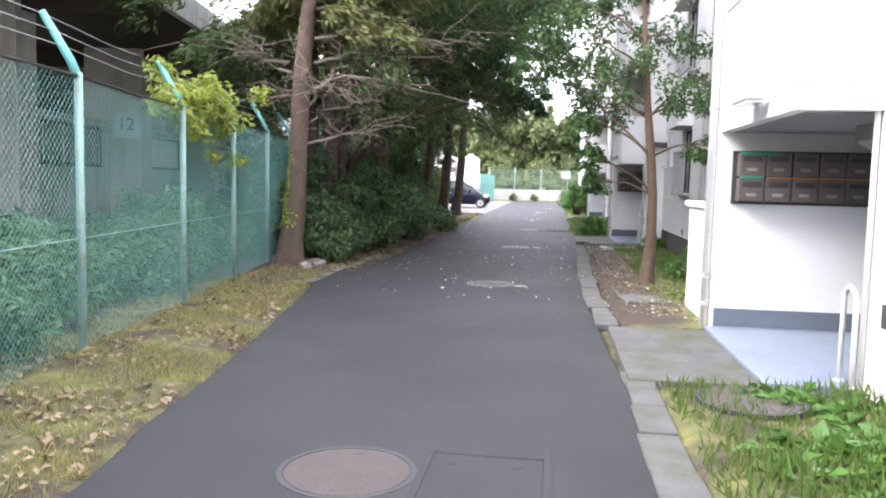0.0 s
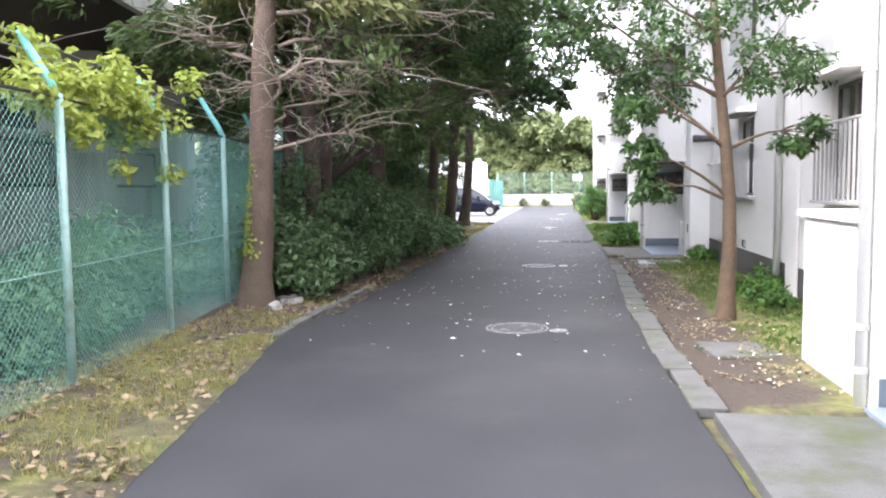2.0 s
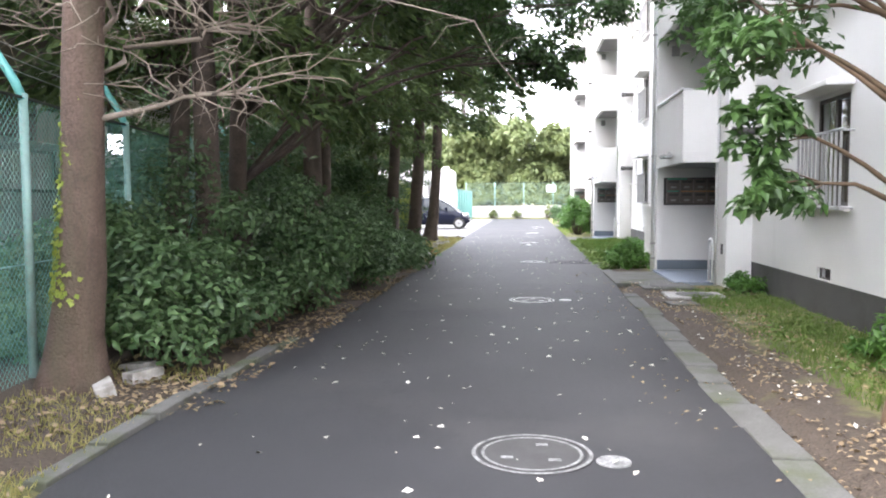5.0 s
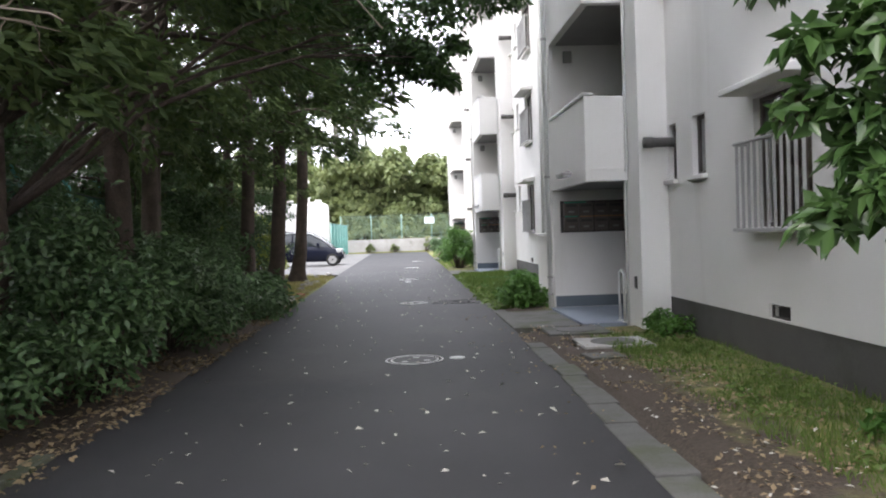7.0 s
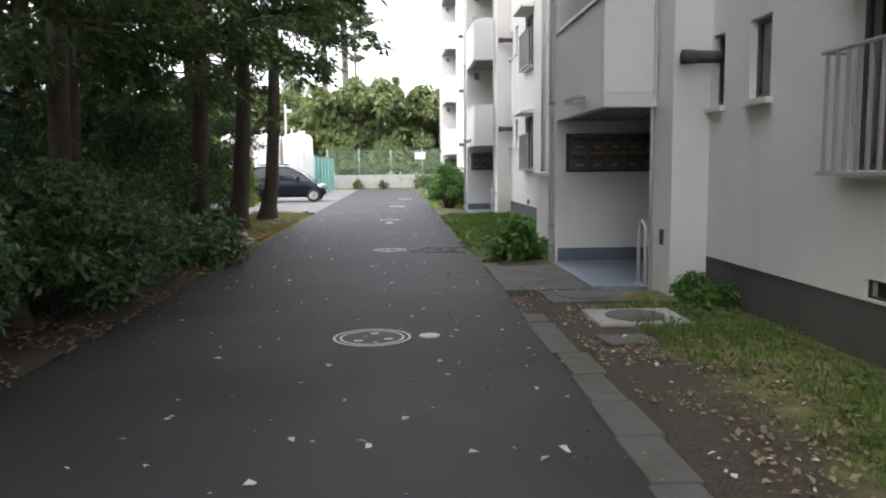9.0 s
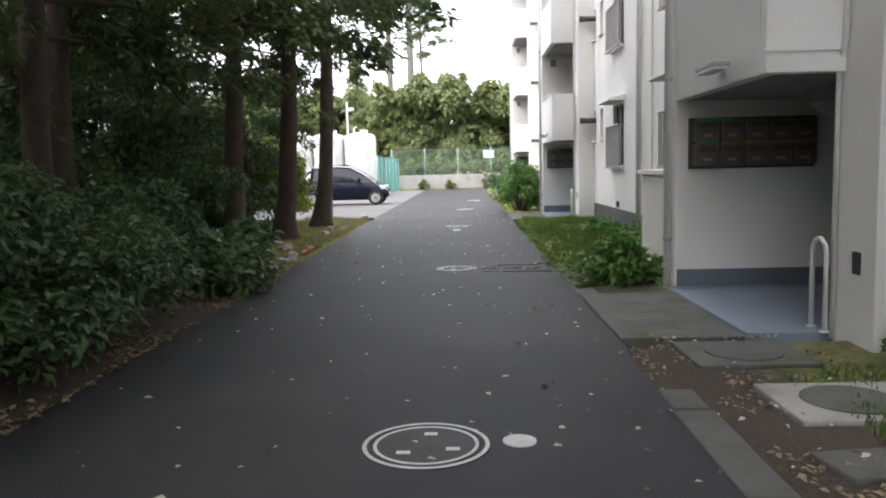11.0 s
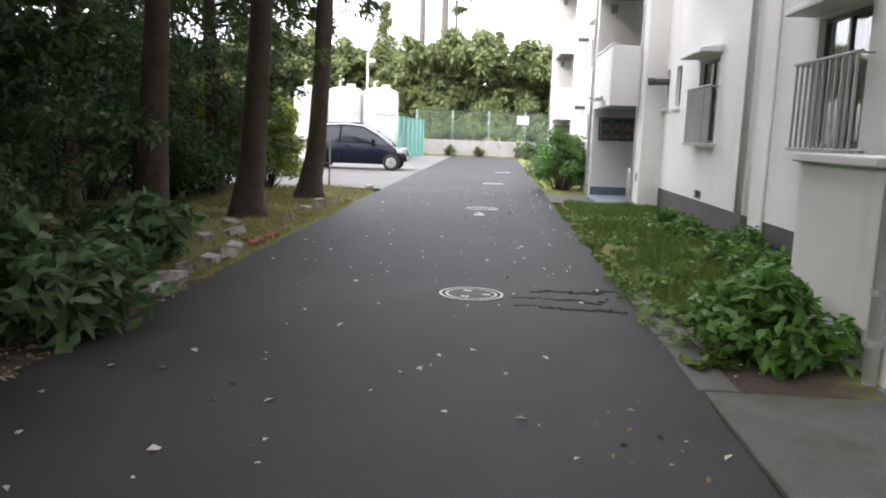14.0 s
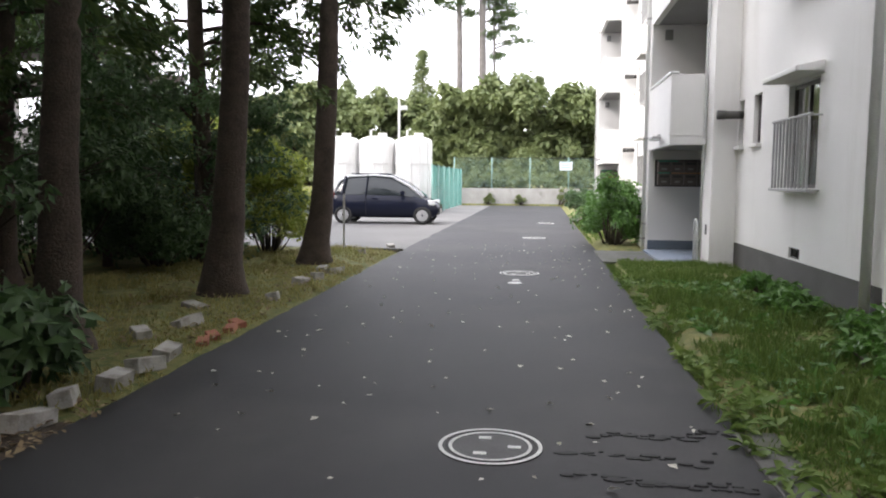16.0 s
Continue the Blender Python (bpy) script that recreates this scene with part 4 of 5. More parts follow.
def tall_pine(seed, at, h, low, n, reach, r):
    """A very tall pine, bare below, with flat uneven tufts on short limbs; reach: how far they go west and east."""
    rng = np.random.default_rng(seed)
    root = thing("tall_pine", "very tall bare-trunked pine with dark flat tufts", "tree", at, "tall bare pines")
    part("trunk", tube([(0, 0, -0.2), (0.1, 0, h * 0.4), (-0.05, 0, h * 0.8), (0, 0, h)], [r, r * 0.85, r * 0.6, 0.08], 10), M_HAZED_PINEBARK, root, smooth=True)
    bm = bmesh.new()
    cs, rs = [], []
    for k in range(n):
        z = low + (h - low) * ((k + rng.random()) / n) ** 0.8
        dx = rng.uniform(-reach[0], reach[1]) * (1.15 - 0.6 * z / h)
        pts = limb(rng, (0, 0, z - 0.5), (dx, rng.normal() * 0.8, z), 0.05, 5)
        tube(pts, [0.08, 0.07, 0.055, 0.045, 0.02], 6, bm)
        for q in (2, 3, 4):
            cs.append(pts[q] + rng.normal(size=3) * np.array([0.3, 0.3, 0.12]))
            rs.append(rng.uniform(0.35, 0.8))
    tagged(part("branchwork", bm, M_HAZED_PINEBARK, root, smooth=True), kind="stuff")
    pos, nor = clumps(rng, cs, rs, 90, 0.4, 0.2)
    put_mesh("crown", leaf_mesh("crown", pos, nor, rng.uniform(0.18, 0.36, len(pos)), rng.uniform(0.05, 0.10, len(pos)), None, 0.2, rng), M_NEEDLE, root)


tall_pine(270, (-7.1, 87, 0.9), 23, 14.0, 26, (2.4, 1.8), 0.32)
tall_pine(271, (-5.2, 87, 0.9), 24, 13.4, 28, (1.8, 2.6), 0.38)
tall_pine(272, (-4.2, 87.5, 0.9), 18, 10.8, 26, (1.0, 3.4), 0.16)


# ---- chain-link fences ----
def fence(name, label, nodes, z0, h, pitch, wire, arms, coat, group=""):
    """Posts along a line of nodes with wire mesh panels between them."""
    root = thing(name, label, "fence", (nodes[0][0], nodes[0][1], z0), group)
    o = Vector((nodes[0][0], nodes[0][1], 0))
    loc = [Vector((x, y, 0)) - o for x, y in nodes]
    for i, p in enumerate(loc):
        po = part("post", tube([p + Vector((0, 0, -0.1)), p + Vector((0, 0, h + 0.03))], 0.034, 12), M_POST, root, smooth=True)
        if arms:
            q = [p + Vector((0, 0, h - 0.02)), p + Vector((-0.05, -0.02, h + 0.12)), p + Vector((-0.27, -0.05, h + 0.5))]
            part("arm", tube(q, [0.036, 0.036, 0.03], 10), M_ARM, po, "turquoise angled barbed wire arm", smooth=True)
    for a, b in zip(loc, loc[1:]):
        d = b - a
        L = d.length
        u = d / L
        nrm = Vector((-u.y, u.x, 0))
        bm = bmesh.new()
        zlo, zhi = 0.04, h - 0.01
        H = zhi - zlo
        for sgn in (1, -1):
            c = -H if sgn > 0 else 0.0
            end = L if sgn > 0 else L + H
            while c < end:
                # u = c + sgn * (z - zlo), clipped to the panel
                ts = sorted(((0 - c) * sgn, (L - c) * sgn))
                t0, t1 = max(0, ts[0]), min(H, ts[1])
                if t1 - t0 > 0.02:
                    p0 = a + u * (c + sgn * t0) + Vector((0, 0, zlo + t0)) + nrm * (0.002 * sgn)
                    p1 = a + u * (c + sgn * t1) + Vector((0, 0, zlo + t1)) + nrm * (0.002 * sgn)
                    w = wire
                    side = Vector((u.x * 0.7, u.y * 0.7, -0.7 * sgn)) * w
                    vs = [bm.verts.new(q + o2) for q in (p0, p1) for o2 in (side, nrm * w - side * 0.5, -nrm * w - side * 0.5)]
                    for k in range(3):
                        bm.faces.new((vs[k], vs[(k + 1) % 3], vs[3 + (k + 1) % 3], vs[3 + k]))
                c += pitch
        tagged(part("mesh_panel", bm, coat, root, "green coated chain-link mesh"), kind="stuff")
        part("top_wire", tube([a + Vector((0, 0, h)), (a + b) / 2 + Vector((0, 0, h - 0.015)), b + Vector((0, 0, h))], 0.014, 6), M_WIRE, root)
        if arms:
            part("mid_wire", tube([a + Vector((0, 0, 0.95)) + nrm * 0.01, b + Vector((0, 0, 0.95)) + nrm * 0.01], 0.006, 5), M_POST, root)
            for f in (0.3, 0.62, 0.95):
                off = Vector((-0.05 - 0.22 * f, -0.05 * f, h + 0.12 + 0.38 * f))
                part("barbed_wire", tube([a + off, (a + b) / 2 + off - Vector((0, 0, 0.03)), b + off], 0.005, 5), M_GALV, root)


def fence_x(y):
    return -3.155 - 0.152 * max(y - 5.0, 0)


FY = (-4.6, -2.2, 0.2, 2.6, 5.0, 7.5, 10.0, 12.15, 14.3, 16.45, 18.85, 21.6, 24.0, 26.4, 28.8)
fence("chain_link_fence", "green chain-link fence with barbed wire arms beside the lane", [(fence_x(y), y) for y in FY], 0.02, 2.26, 0.064, 0.0019, True, M_FENCE)
fence("end_fence", "pale green chain-link fence on the end wall", [(-5.2 + 2.2 * i, 67.2) for i in range(13)], 1.0, 1.75, 0.16, 0.0045, False, M_POST)
fence("tank_fence", "turquoise chain-link fence beside the tanks", [(-4.75, 54.6 + 2.05 * i) for i in range(7)], 0.0, 2.1, 0.12, 0.005, False, M_FENCE)


def lettering(text, size, material, parent, m, name="lettering"):
    cu = bpy.data.curves.new(name, "FONT")
    cu.body, cu.size, cu.align_x, cu.align_y, cu.extrude = text, size, "CENTER", "CENTER", 0.001
    tmp = bpy.data.objects.new("tmp", cu)
    scene.collection.objects.link(tmp)
    me = bpy.data.meshes.new_from_object(tmp.evaluated_get(bpy.context.evaluated_depsgraph_get()))
    bpy.data.objects.remove(tmp)
    me.materials.clear()
    ob = put_mesh(name, me, material, parent)
    ob.matrix_basis = m
    return ob


es = thing("notice_board", "white notice board on the end fence", "sign", (1.25, 67.08, 2.05))
part("plate", box((-0.36, 0, 0), (0.36, 0.03, 0.5), 0.006), M_SIGN, es)
for z in (0.14, 0.28, 0.42):
    part("text_bar", box((-0.3, -0.004, z), (0.3, 0.001, z + 0.05)), M_POST, es)
part("bracket", box((-0.02, 0.03, 0.05), (0.02, 0.115, 0.45)), M_GALV, es)

# creeper over the fence
rng = np.random.default_rng(400)
root = thing("creeper", "yellow-green creeper heaped over the fence top", "creeper", (fence_x(11.0), 11.0, 2.05))
cs, rs = [], []
for i in range(60):
    t = max(-1.3, min(1.3, rng.normal() * 0.65))
    cs.append((-0.152 * t + rng.normal() * 0.16 - 0.1, t, 0.38 + rng.normal() * 0.2 - 0.12 * t * t))
    rs.append(rng.uniform(0.1, 0.26))
bm = bmesh.new()
for c in cs[::2]:
    tube(limb(rng, (0.0 - 0.135 * c[1] * 0.7, c[1] * 0.7, 0.24), c, 0.02, 6), 0.004, 5, bm)
part("stem", bm, M_TWIG, root)
pos, nor = clumps(rng, cs, rs, 75, 0.8, 0.2)
L = rng.uniform(0.05, 0.11, len(pos))
put_mesh("foliage", leaf_mesh("foliage", pos, nor, L, L * 0.6, None, 0.2, rng), M_YELLOW, root)

# weeds behind the fence
for i in range(13):
    y = -1.5 + i * 1.35
    shrub(420 + i, (fence_x(y) - 0.8 - 0.25 * (i % 3), y, 0.05), 0.7, 0.95, 0.88 + 0.16 * ((i * 7) % 3), M_WEED, "tall green weeds behind the fence", 5200, (0.07, 0.16), name="weed_clump", group="weeds behind the fence", slim=0.32, lobes=20)
for i in range(10):
    y = 1.0 + i * 2.1
    shrub(440 + i, (fence_x(y) - 2.5 - 0.4 * (i % 2), y, 0.05), 1.1, 1.3, 0.75 + 0.15 * ((i * 5) % 3), M_WEED, "tall green weeds behind the fence", 4200, (0.09, 0.2), name="weed_clump", group="weeds behind the fence", slim=0.32, lobes=18)

# ---- hall behind the fence ----
hall = thing("hall", "weathered concrete hall with a wide dark brown eave", "building", (-8.3, 20, 0))
hall.matrix_basis = pose(-8.3, 20, 0, 0, 0, 8.9)
part("eave", box((-13, -30, 5.05), (0, 26, 5.35), 0.02), M_SHEDROOF, hall)
part("fascia", box((0.002, -30, 4.9), (0.16, 26, 5.5), 0.01), M_SHEDWALL, hall)
part("wall", box((-3.9, -30, -0.1), (-3.6, 26, 2.85)), M_SHEDWALL, hall)
part("upper_wall", box((-9.2, -30, 2.5), (-9.0, 26, 5.049)), M_SHEDROOF, hall)
part("ledge", box((-4.0, -30, 2.852), (-3.5, 26, 2.98), 0.01), M_SHEDWALL, hall)
for i in range(9):
    y = -26.0 + i * 6.5
    part("pillar", box((-4.3, y + 2.7, -0.1), (-2.7, y + 3.5, 5.048), 0.02), M_SHEDWALL, hall)
    part("beam", box((-9, y + 2.8, 4.5), (-4.302, y + 3.4, 5.046), 0.02), M_SHEDROOF, hall)
    part("rafter", box((-2.698, y + 2.9, 4.75), (-0.05, y + 3.3, 5.046), 0.02), M_SHEDROOF, hall)
for i in range(8):
    y = -19.65 + i * 6.5
    w = part("opening_panel", box((-3.598, y - 2.0, 1.75), (-3.55, y + 2.0, 2.7), 0.01), M_WALL if i % 2 == 0 else M_CONC, hall)
    part("panel_frame", frame_ring(-3.548, -3.5, y - 2.06, y + 2.06, 1.69, 2.76, 0.08), M_FRAME, w)
    for k in (-1, 0, 1):
        part("panel_joint", box((-3.549, y + k - 0.015, 1.77), (-3.54, y + k + 0.015, 2.68)), M_SHEDWALL, w)

sg = thing("number_sign", "pale plate with a blue number on a hall pillar", "sign", tuple(hall.matrix_basis @ Vector((-3.12, 2.672, 2.55))), turn=8.9)
part("plate", box((-0.38, 0, 0), (0.38, 0.025, 0.72), 0.006), M_SIGN, sg)
lettering("12", 0.5, M_BLUEINK, sg, Matrix.Translation((0, -0.0025, 0.36)) @ Euler((radians(90), 0, 0)).to_matrix().to_4x4())
for x in (-0.32, 0.32):
    part("screw", tube([(x, -0.006, 0.66), (x, 0.026, 0.66)], 0.014, 6), M_GALV, sg)

# ivy and bare branches on the leading cedar
first = bpy.data.objects["cedar_tree"]
rng = np.random.default_rng(500)
n = 900
zz = rng.uniform(0.7, 4.2, n)
a = rng.normal(-2.4, 0.55, n)
rr = 0.18 * (1 + 0.75 * np.exp(-zz * 3.2)) * (1 - 0.86 * zz / 11) + 0.015
pos = np.stack([np.cos(a) * rr + 1.04 * zz / 11 + 0.04 * np.sin(zz * 0.9 + 1), np.sin(a) * rr + 0.1 * zz / 11, zz], 1)
keep = np.array([noise.noise((p[2] * 1.6, a[i], 0)) > -0.15 for i, p in enumerate(pos)])
nor = np.stack([np.cos(a), np.sin(a), 0.3 * np.ones(n)], 1) + rng.normal(size=(n, 3)) * 0.3
put_mesh("ivy", leaf_mesh("ivy", pos[keep], nor[keep], 0.05, 0.045, None, 0.1, rng), M_YELLOW, first, "yellow-green ivy leaves")


def bare_branch(seed, start, end, r):
    rng = np.random.default_rng(seed)
    bm = bmesh.new()
    pts = limb(rng, start, end, 0.10, 9, 0.35)
    tube(pts, list(np.linspace(r, 0.006, 9)), 7, bm)
    for k in range(14):
        j = rng.integers(2, 8)
        d = rng.normal(size=3) * np.array([0.5, 0.5, 0.35]) + (np.array(end) - np.array(start)) * 0.15
        e = pts[j] + d
        q = limb(rng, pts[j], e, 0.1, 6, 0.4)
        tube(q, list(np.linspace(0.009, 0.003, 6)), 5, bm)
        for _ in range(3):
            m2 = rng.integers(1, 5)
            tube(limb(rng, q[m2], q[m2] + rng.normal(size=3) * 0.22, 0.1, 4, 0.4), [0.004, 0.003, 0.0025, 0.002], 4, bm)
    part("bare_branch", bm, M_TWIG, first, "leafless grey branch", smooth=True)


for i, (s0, e0, r) in enumerate((((0.1, 0, 2.0), (1.3, 0.6, 2.25), 0.028), ((0.1, 0, 2.4), (1.2, 0.9, 2.9), 0.025), ((0.1, 0, 3.0), (1.9, 0.3, 3.0), 0.03), ((0.1, 0.1, 3.4), (1.5, 1.2, 3.6), 0.03),
                                 ((0.1, 0, 2.7), (0.9, -0.4, 3.3), 0.022), ((-0.1, 0, 3.2), (-1.4, 0.5, 3.6), 0.03), ((0.1, 0, 3.8), (2.2, 0.9, 3.7), 0.03), ((-0.1, 0.1, 2.9), (-0.9, 1.2, 2.8), 0.02))):
    bare_branch(510 + i, (s0[0] + 0.095 * s0[2], s0[1], s0[2]), (e0[0] + 0.095 * s0[2], e0[1], e0[2]), r)


# ---- car ----
def car():
    root = thing("car", "small dark navy one-box car with silver trim parked in the lot", "car", (-5.3, 47.9, -0.004))
    root.scale = (1.06, 1.03, 1.03)
    # stations along the length: x, sill, belt, half width
    st = [(-1.70, 0.42, 0.86, 0.60), (-1.66, 0.28, 0.92, 0.68), (-1.45, 0.22, 0.95, 0.735), (-0.6, 0.2, 0.95, 0.74), (0.3, 0.2, 0.93, 0.74), (0.95, 0.2, 0.88, 0.735), (1.35, 0.22, 0.78, 0.70), (1.58, 0.26, 0.66, 0.62), (1.70, 0.34, 0.56, 0.48)]
    bm = bmesh.new()
    rings = []
    for x, s, b, w in st:
        sec = [(-w * 0.9, s), (-w, s + 0.12), (-w * 1.01, (s + b) / 2), (-w * 0.96, b - 0.04), (-w * 0.86, b), (0, b + 0.03), (w * 0.86, b), (w * 0.96, b - 0.04), (w * 1.01, (s + b) / 2), (w, s + 0.12), (w * 0.9, s)]
        rings.append([bm.verts.new((x, y, z)) for y, z in sec])
    for r0, r1 in zip(rings, rings[1:]):
        for k in range(len(r0)):
            bm.faces.new((r0[k], r0[(k + 1) % len(r0)], r1[(k + 1) % len(r0)], r1[k]))
    bm.faces.new(rings[0])
    bm.faces.new(rings[-1][::-1])
    body = part("body", bm, M_CARPAINT, root, smooth=True)
    # glazed upper body
    gs = [(-1.62, 0.90, 0.95, 0.66, 0.60), (-1.42, 0.92, 1.42, 0.69, 0.52), (-1.1, 0.92, 1.56, 0.7, 0.55), (-0.3, 0.92, 1.6, 0.7, 0.56), (0.25, 0.91, 1.55, 0.7, 0.55), (0.75, 0.88, 1.28, 0.69, 0.52), (1.22, 0.80, 0.88, 0.66, 0.55)]
    bm = bmesh.new()
    rings = []
    for x, zb, zt, wb, wt in gs:
        rings.append([bm.verts.new((x, y, z)) for y, z in ((-wb, zb), (-wt - 0.02, zt - 0.06), (-wt + 0.08, zt), (0, zt + 0.015), (wt - 0.08, zt), (wt + 0.02, zt - 0.06), (wb, zb))])
    for r0, r1 in zip(rings, rings[1:]):
        for k in range(len(r0) - 1):
            bm.faces.new((r0[k], r0[k + 1], r1[k + 1], r1[k]))
    bm.faces.new(rings[0])
    part("glasshouse", bm, M_CARGLASS, root, "dark tinted car windows", smooth=True)
    for sgn in (-1, 1):
        part("roof_rail", tube([(x, sgn * (wt + 0.025), zt - 0.05) for x, zb, zt, wb, wt in gs], 0.035, 8), M_CARPILLAR, root, "silver arched pillar trim", smooth=True)
        part("pillar", tube([(-0.55, sgn * 0.71, 0.92), (-0.5, sgn * 0.585, 1.56)], 0.03, 6), M_CARPAINT, root)
        part("rear_pillar", tube([(-1.3, sgn * 0.70, 0.92), (-1.2, sgn * 0.56, 1.5)], 0.06, 6), M_CARPAINT, root)
        part("mirror", box((0.55, sgn * 0.80 - 0.08, 0.92), (0.68, sgn * 0.80 + 0.08, 1.06), 0.03), M_CARPAINT, root)
        part("headlight", box((1.34, sgn * 0.56 - 0.1, 0.60), (1.60, sgn * 0.56 + 0.1, 0.76), 0.04), M_CLEAR, root, "clear headlight")
        part("tail_light", box((-1.68, sgn * 0.62 - 0.06, 0.70), (-1.58, sgn * 0.62 + 0.06, 1.0), 0.02), M_LAMP_RED, root, "red tail light")
        part("door_handle", box((-0.35, sgn * 0.755 - 0.012, 0.80), (-0.18, sgn * 0.755 + 0.012, 0.83), 0.005), M_CARPAINT, body)
        part("door_gap", box((-0.556, sgn * 0.746 - 0.006, 0.3), (-0.544, sgn * 0.746 + 0.006, 0.9)), M_TYRE, body)
        for x in (-1.27, 1.22):
            wh = part("wheel", wheel_ring(0.28, 0.18, 0.16), M_TYRE, root, "black tyre on a bright alloy rim", at=(x, sgn * 0.68, 0.28), smooth=True)
            part("rim", wheel_ring(0.185, 0.05, 0.165), M_RIM, wh)
            for k in range(5):
                c, s = math.cos(k * 1.2566), math.sin(k * 1.2566)
                part("spoke", tube([(0.03 * c, sgn * 0.07, 0.03 * s), (0.17 * c, sgn * 0.075, 0.17 * s)], 0.022, 5), M_RIM, wh)
    part("roof_panel", box((-1.05, -0.48, 1.585), (0.15, 0.48, 1.61), 0.01), M_CARPAINT, root)
    part("number_plate", box((1.69, -0.16, 0.36), (1.71, 0.16, 0.5), 0.003), M_WHITEPAINT, root)


def wheel_ring(r, r_in, w):
    bm = bmesh.new()
    n = 28
    prof = [(r_in, -w / 2), (r * 0.94, -w / 2), (r, -w / 3), (r, w / 3), (r * 0.94, w / 2), (r_in, w / 2)]
    rings = [[bm.verts.new((q * math.cos(2 * math.pi * k / n), y, q * math.sin(2 * math.pi * k / n))) for k in range(n)] for q, y in prof]
    for i in range(len(rings)):
        a, b = rings[i], rings[(i + 1) % len(rings)]
        for k in range(n):
            bm.faces.new((a[k], a[(k + 1) % n], b[(k + 1) % n], b[k]))
    return bm


car()


# ---- storage tanks ----
def tank(x, y, r, h):
    root = thing("storage_tank", "white ribbed storage tank with a domed lid", "tank", (x, y, -0.004), "storage tanks")
    n = 40
    bm = bmesh.new()
    prof = [(r, 0), (r, h - 0.12), (r * 0.96, h - 0.03), (r * 0.8, h + 0.05), (r * 0.4, h + 0.13), (0.05, h + 0.15)]
    rings = [[bm.verts.new((q * math.cos(2 * math.pi * k / n), q * math.sin(2 * math.pi * k / n), z)) for k in range(n)] for q, z in prof]
    for a, b in zip(rings, rings[1:]):
        for k in range(n):
            bm.faces.new((a[k], a[(k + 1) % n], b[(k + 1) % n], b[k]))
    bm.faces.new(rings[-1])
    part("shell", bm, M_TANK, root, smooth=True)
    for k in range(12):
        c, s = math.cos(k * math.pi / 6), math.sin(k * math.pi / 6)
        part("rib", tube([(r * c, r * s, 0.05), (r * c, r * s, h - 0.15)], 0.035, 6), M_TANK, root)
    for z in (h * 0.33, h * 0.66):
        part("hoop", disc(r + 0.03, z, z + 0.05, 40, r - 0.01), M_TANK, root)
    part("hatch", tube([(r * 0.3, 0, h), (r * 0.3, 0, h + 0.28)], 0.2, 14), M_TANK, root)
    part("vent_pipe", tube([(-r * 0.35, 0, h), (-r * 0.35, 0, h + 0.4), (-r * 0.15, 0, h + 0.45)], 0.05, 8), M_WHITEPAINT, root)


for x in (-9.15, -7.5, -5.85):
    tank(x, 56.5, 0.82, 3.25)
mast = thing("floodlight_mast", "white mast with a small floodlight above the tanks", "lamp", (-6.3, 55.4, -0.004))
part("pole", tube([(0, 0, 0), (0, 0, 4.9)], 0.05, 8), M_WHITEPAINT, mast)
part("floodlight", box((0.0, -0.1, 4.45), (0.34, 0.1, 4.62), 0.02), M_WHITEPAINT, mast)
part("arm", tube([(0, 0, 4.4), (0.2, 0, 4.5)], 0.025, 6), M_WHITEPAINT, mast)
st = thing("marker_stake", "thin weathered stake beside the cedar", "stake", (-4.12, 37.5, 0.0))
part("stake", tube([(0, 0, -0.1), (0.01, 0, 1.15)], 0.022, 8), M_GREYRAIL, st)


# ---- covers in the lane and beside it ----
def manhole(x, y, r, label, marks=True, paint=M_ROADWHITE):
    root = thing("manhole_cover", label, "manhole cover", (x, y, 0.009), "lane manhole covers")
    part("frame_ring", disc(r + 0.05, -0.03, 0.004, 40, r + 0.012), M_IRON, root)
    part("outer_ring", disc(r + 0.045, 0.0, 0.006, 48, r + 0.024), paint, root, "worn white painted ring")
    lid = part("lid", disc(r, -0.03, 0.003, 40), M_IRON, root)
    part("inner_ring", disc(r - 0.010, 0.0, 0.0055, 48, r - 0.028), paint, lid, "worn white painted ring")
    if marks:
        for k in range(3):
            a = k * 1.9 + 0.4 + x * 5
            part("tread_mark", box((0.55 * r * math.cos(a) - 0.035, 0.55 * r * math.sin(a) - 0.02, 0.0), (0.55 * r * math.cos(a) + 0.035, 0.55 * r * math.sin(a) + 0.02, 0.0055), 0.001), paint, lid)


manhole(-0.6, 12.95, 0.3, "round iron manhole cover with a faint worn white ring", True, M_ROADFADED)
manhole(-0.55, 19.68, 0.28, "round iron manhole cover ringed in worn white paint")
manhole(-0.47, 26.55, 0.235, "round iron manhole cover ringed in worn white paint")
manhole(-0.52, 34.35, 0.26, "round iron manhole cover ringed in worn white paint")
manhole(-0.35, 41.8, 0.25, "round iron manhole cover ringed in worn white paint")
manhole(0.0, 48.6, 0.25, "round iron manhole cover ringed in worn white paint")
for x, y, r in ((-0.15, 12.85, 0.10), (-0.07, 19.72, 0.09), (-0.55, 33.2, 0.1), (-0.55, 33.5, 0.06)):
    tagged(part("valve_cover", disc(r, -0.02, 0.006, 20), M_ROADFADED if y < 14 else M_ROADWHITE, at=(x, y, 0.009)), "small round white painted valve cover in the lane", "valve cover", "valve covers")
def plain_cover(x, y, z, r, label):
    root = thing("manhole_cover", label, "manhole cover", (x, y, z))
    part("frame_ring", disc(r, -0.03, 0.004, 40, r - 0.03), M_IRON, root)
    lid = part("lid", disc(r - 0.034, -0.03, 0.003, 40), M_RUST, root)
    for k in (-1, 1):
        part("lifting_slot", box((-0.03, k * 0.7 * r - 0.012, 0.0), (0.03, k * 0.7 * r + 0.012, 0.0045), 0.001), M_IRON, lid)


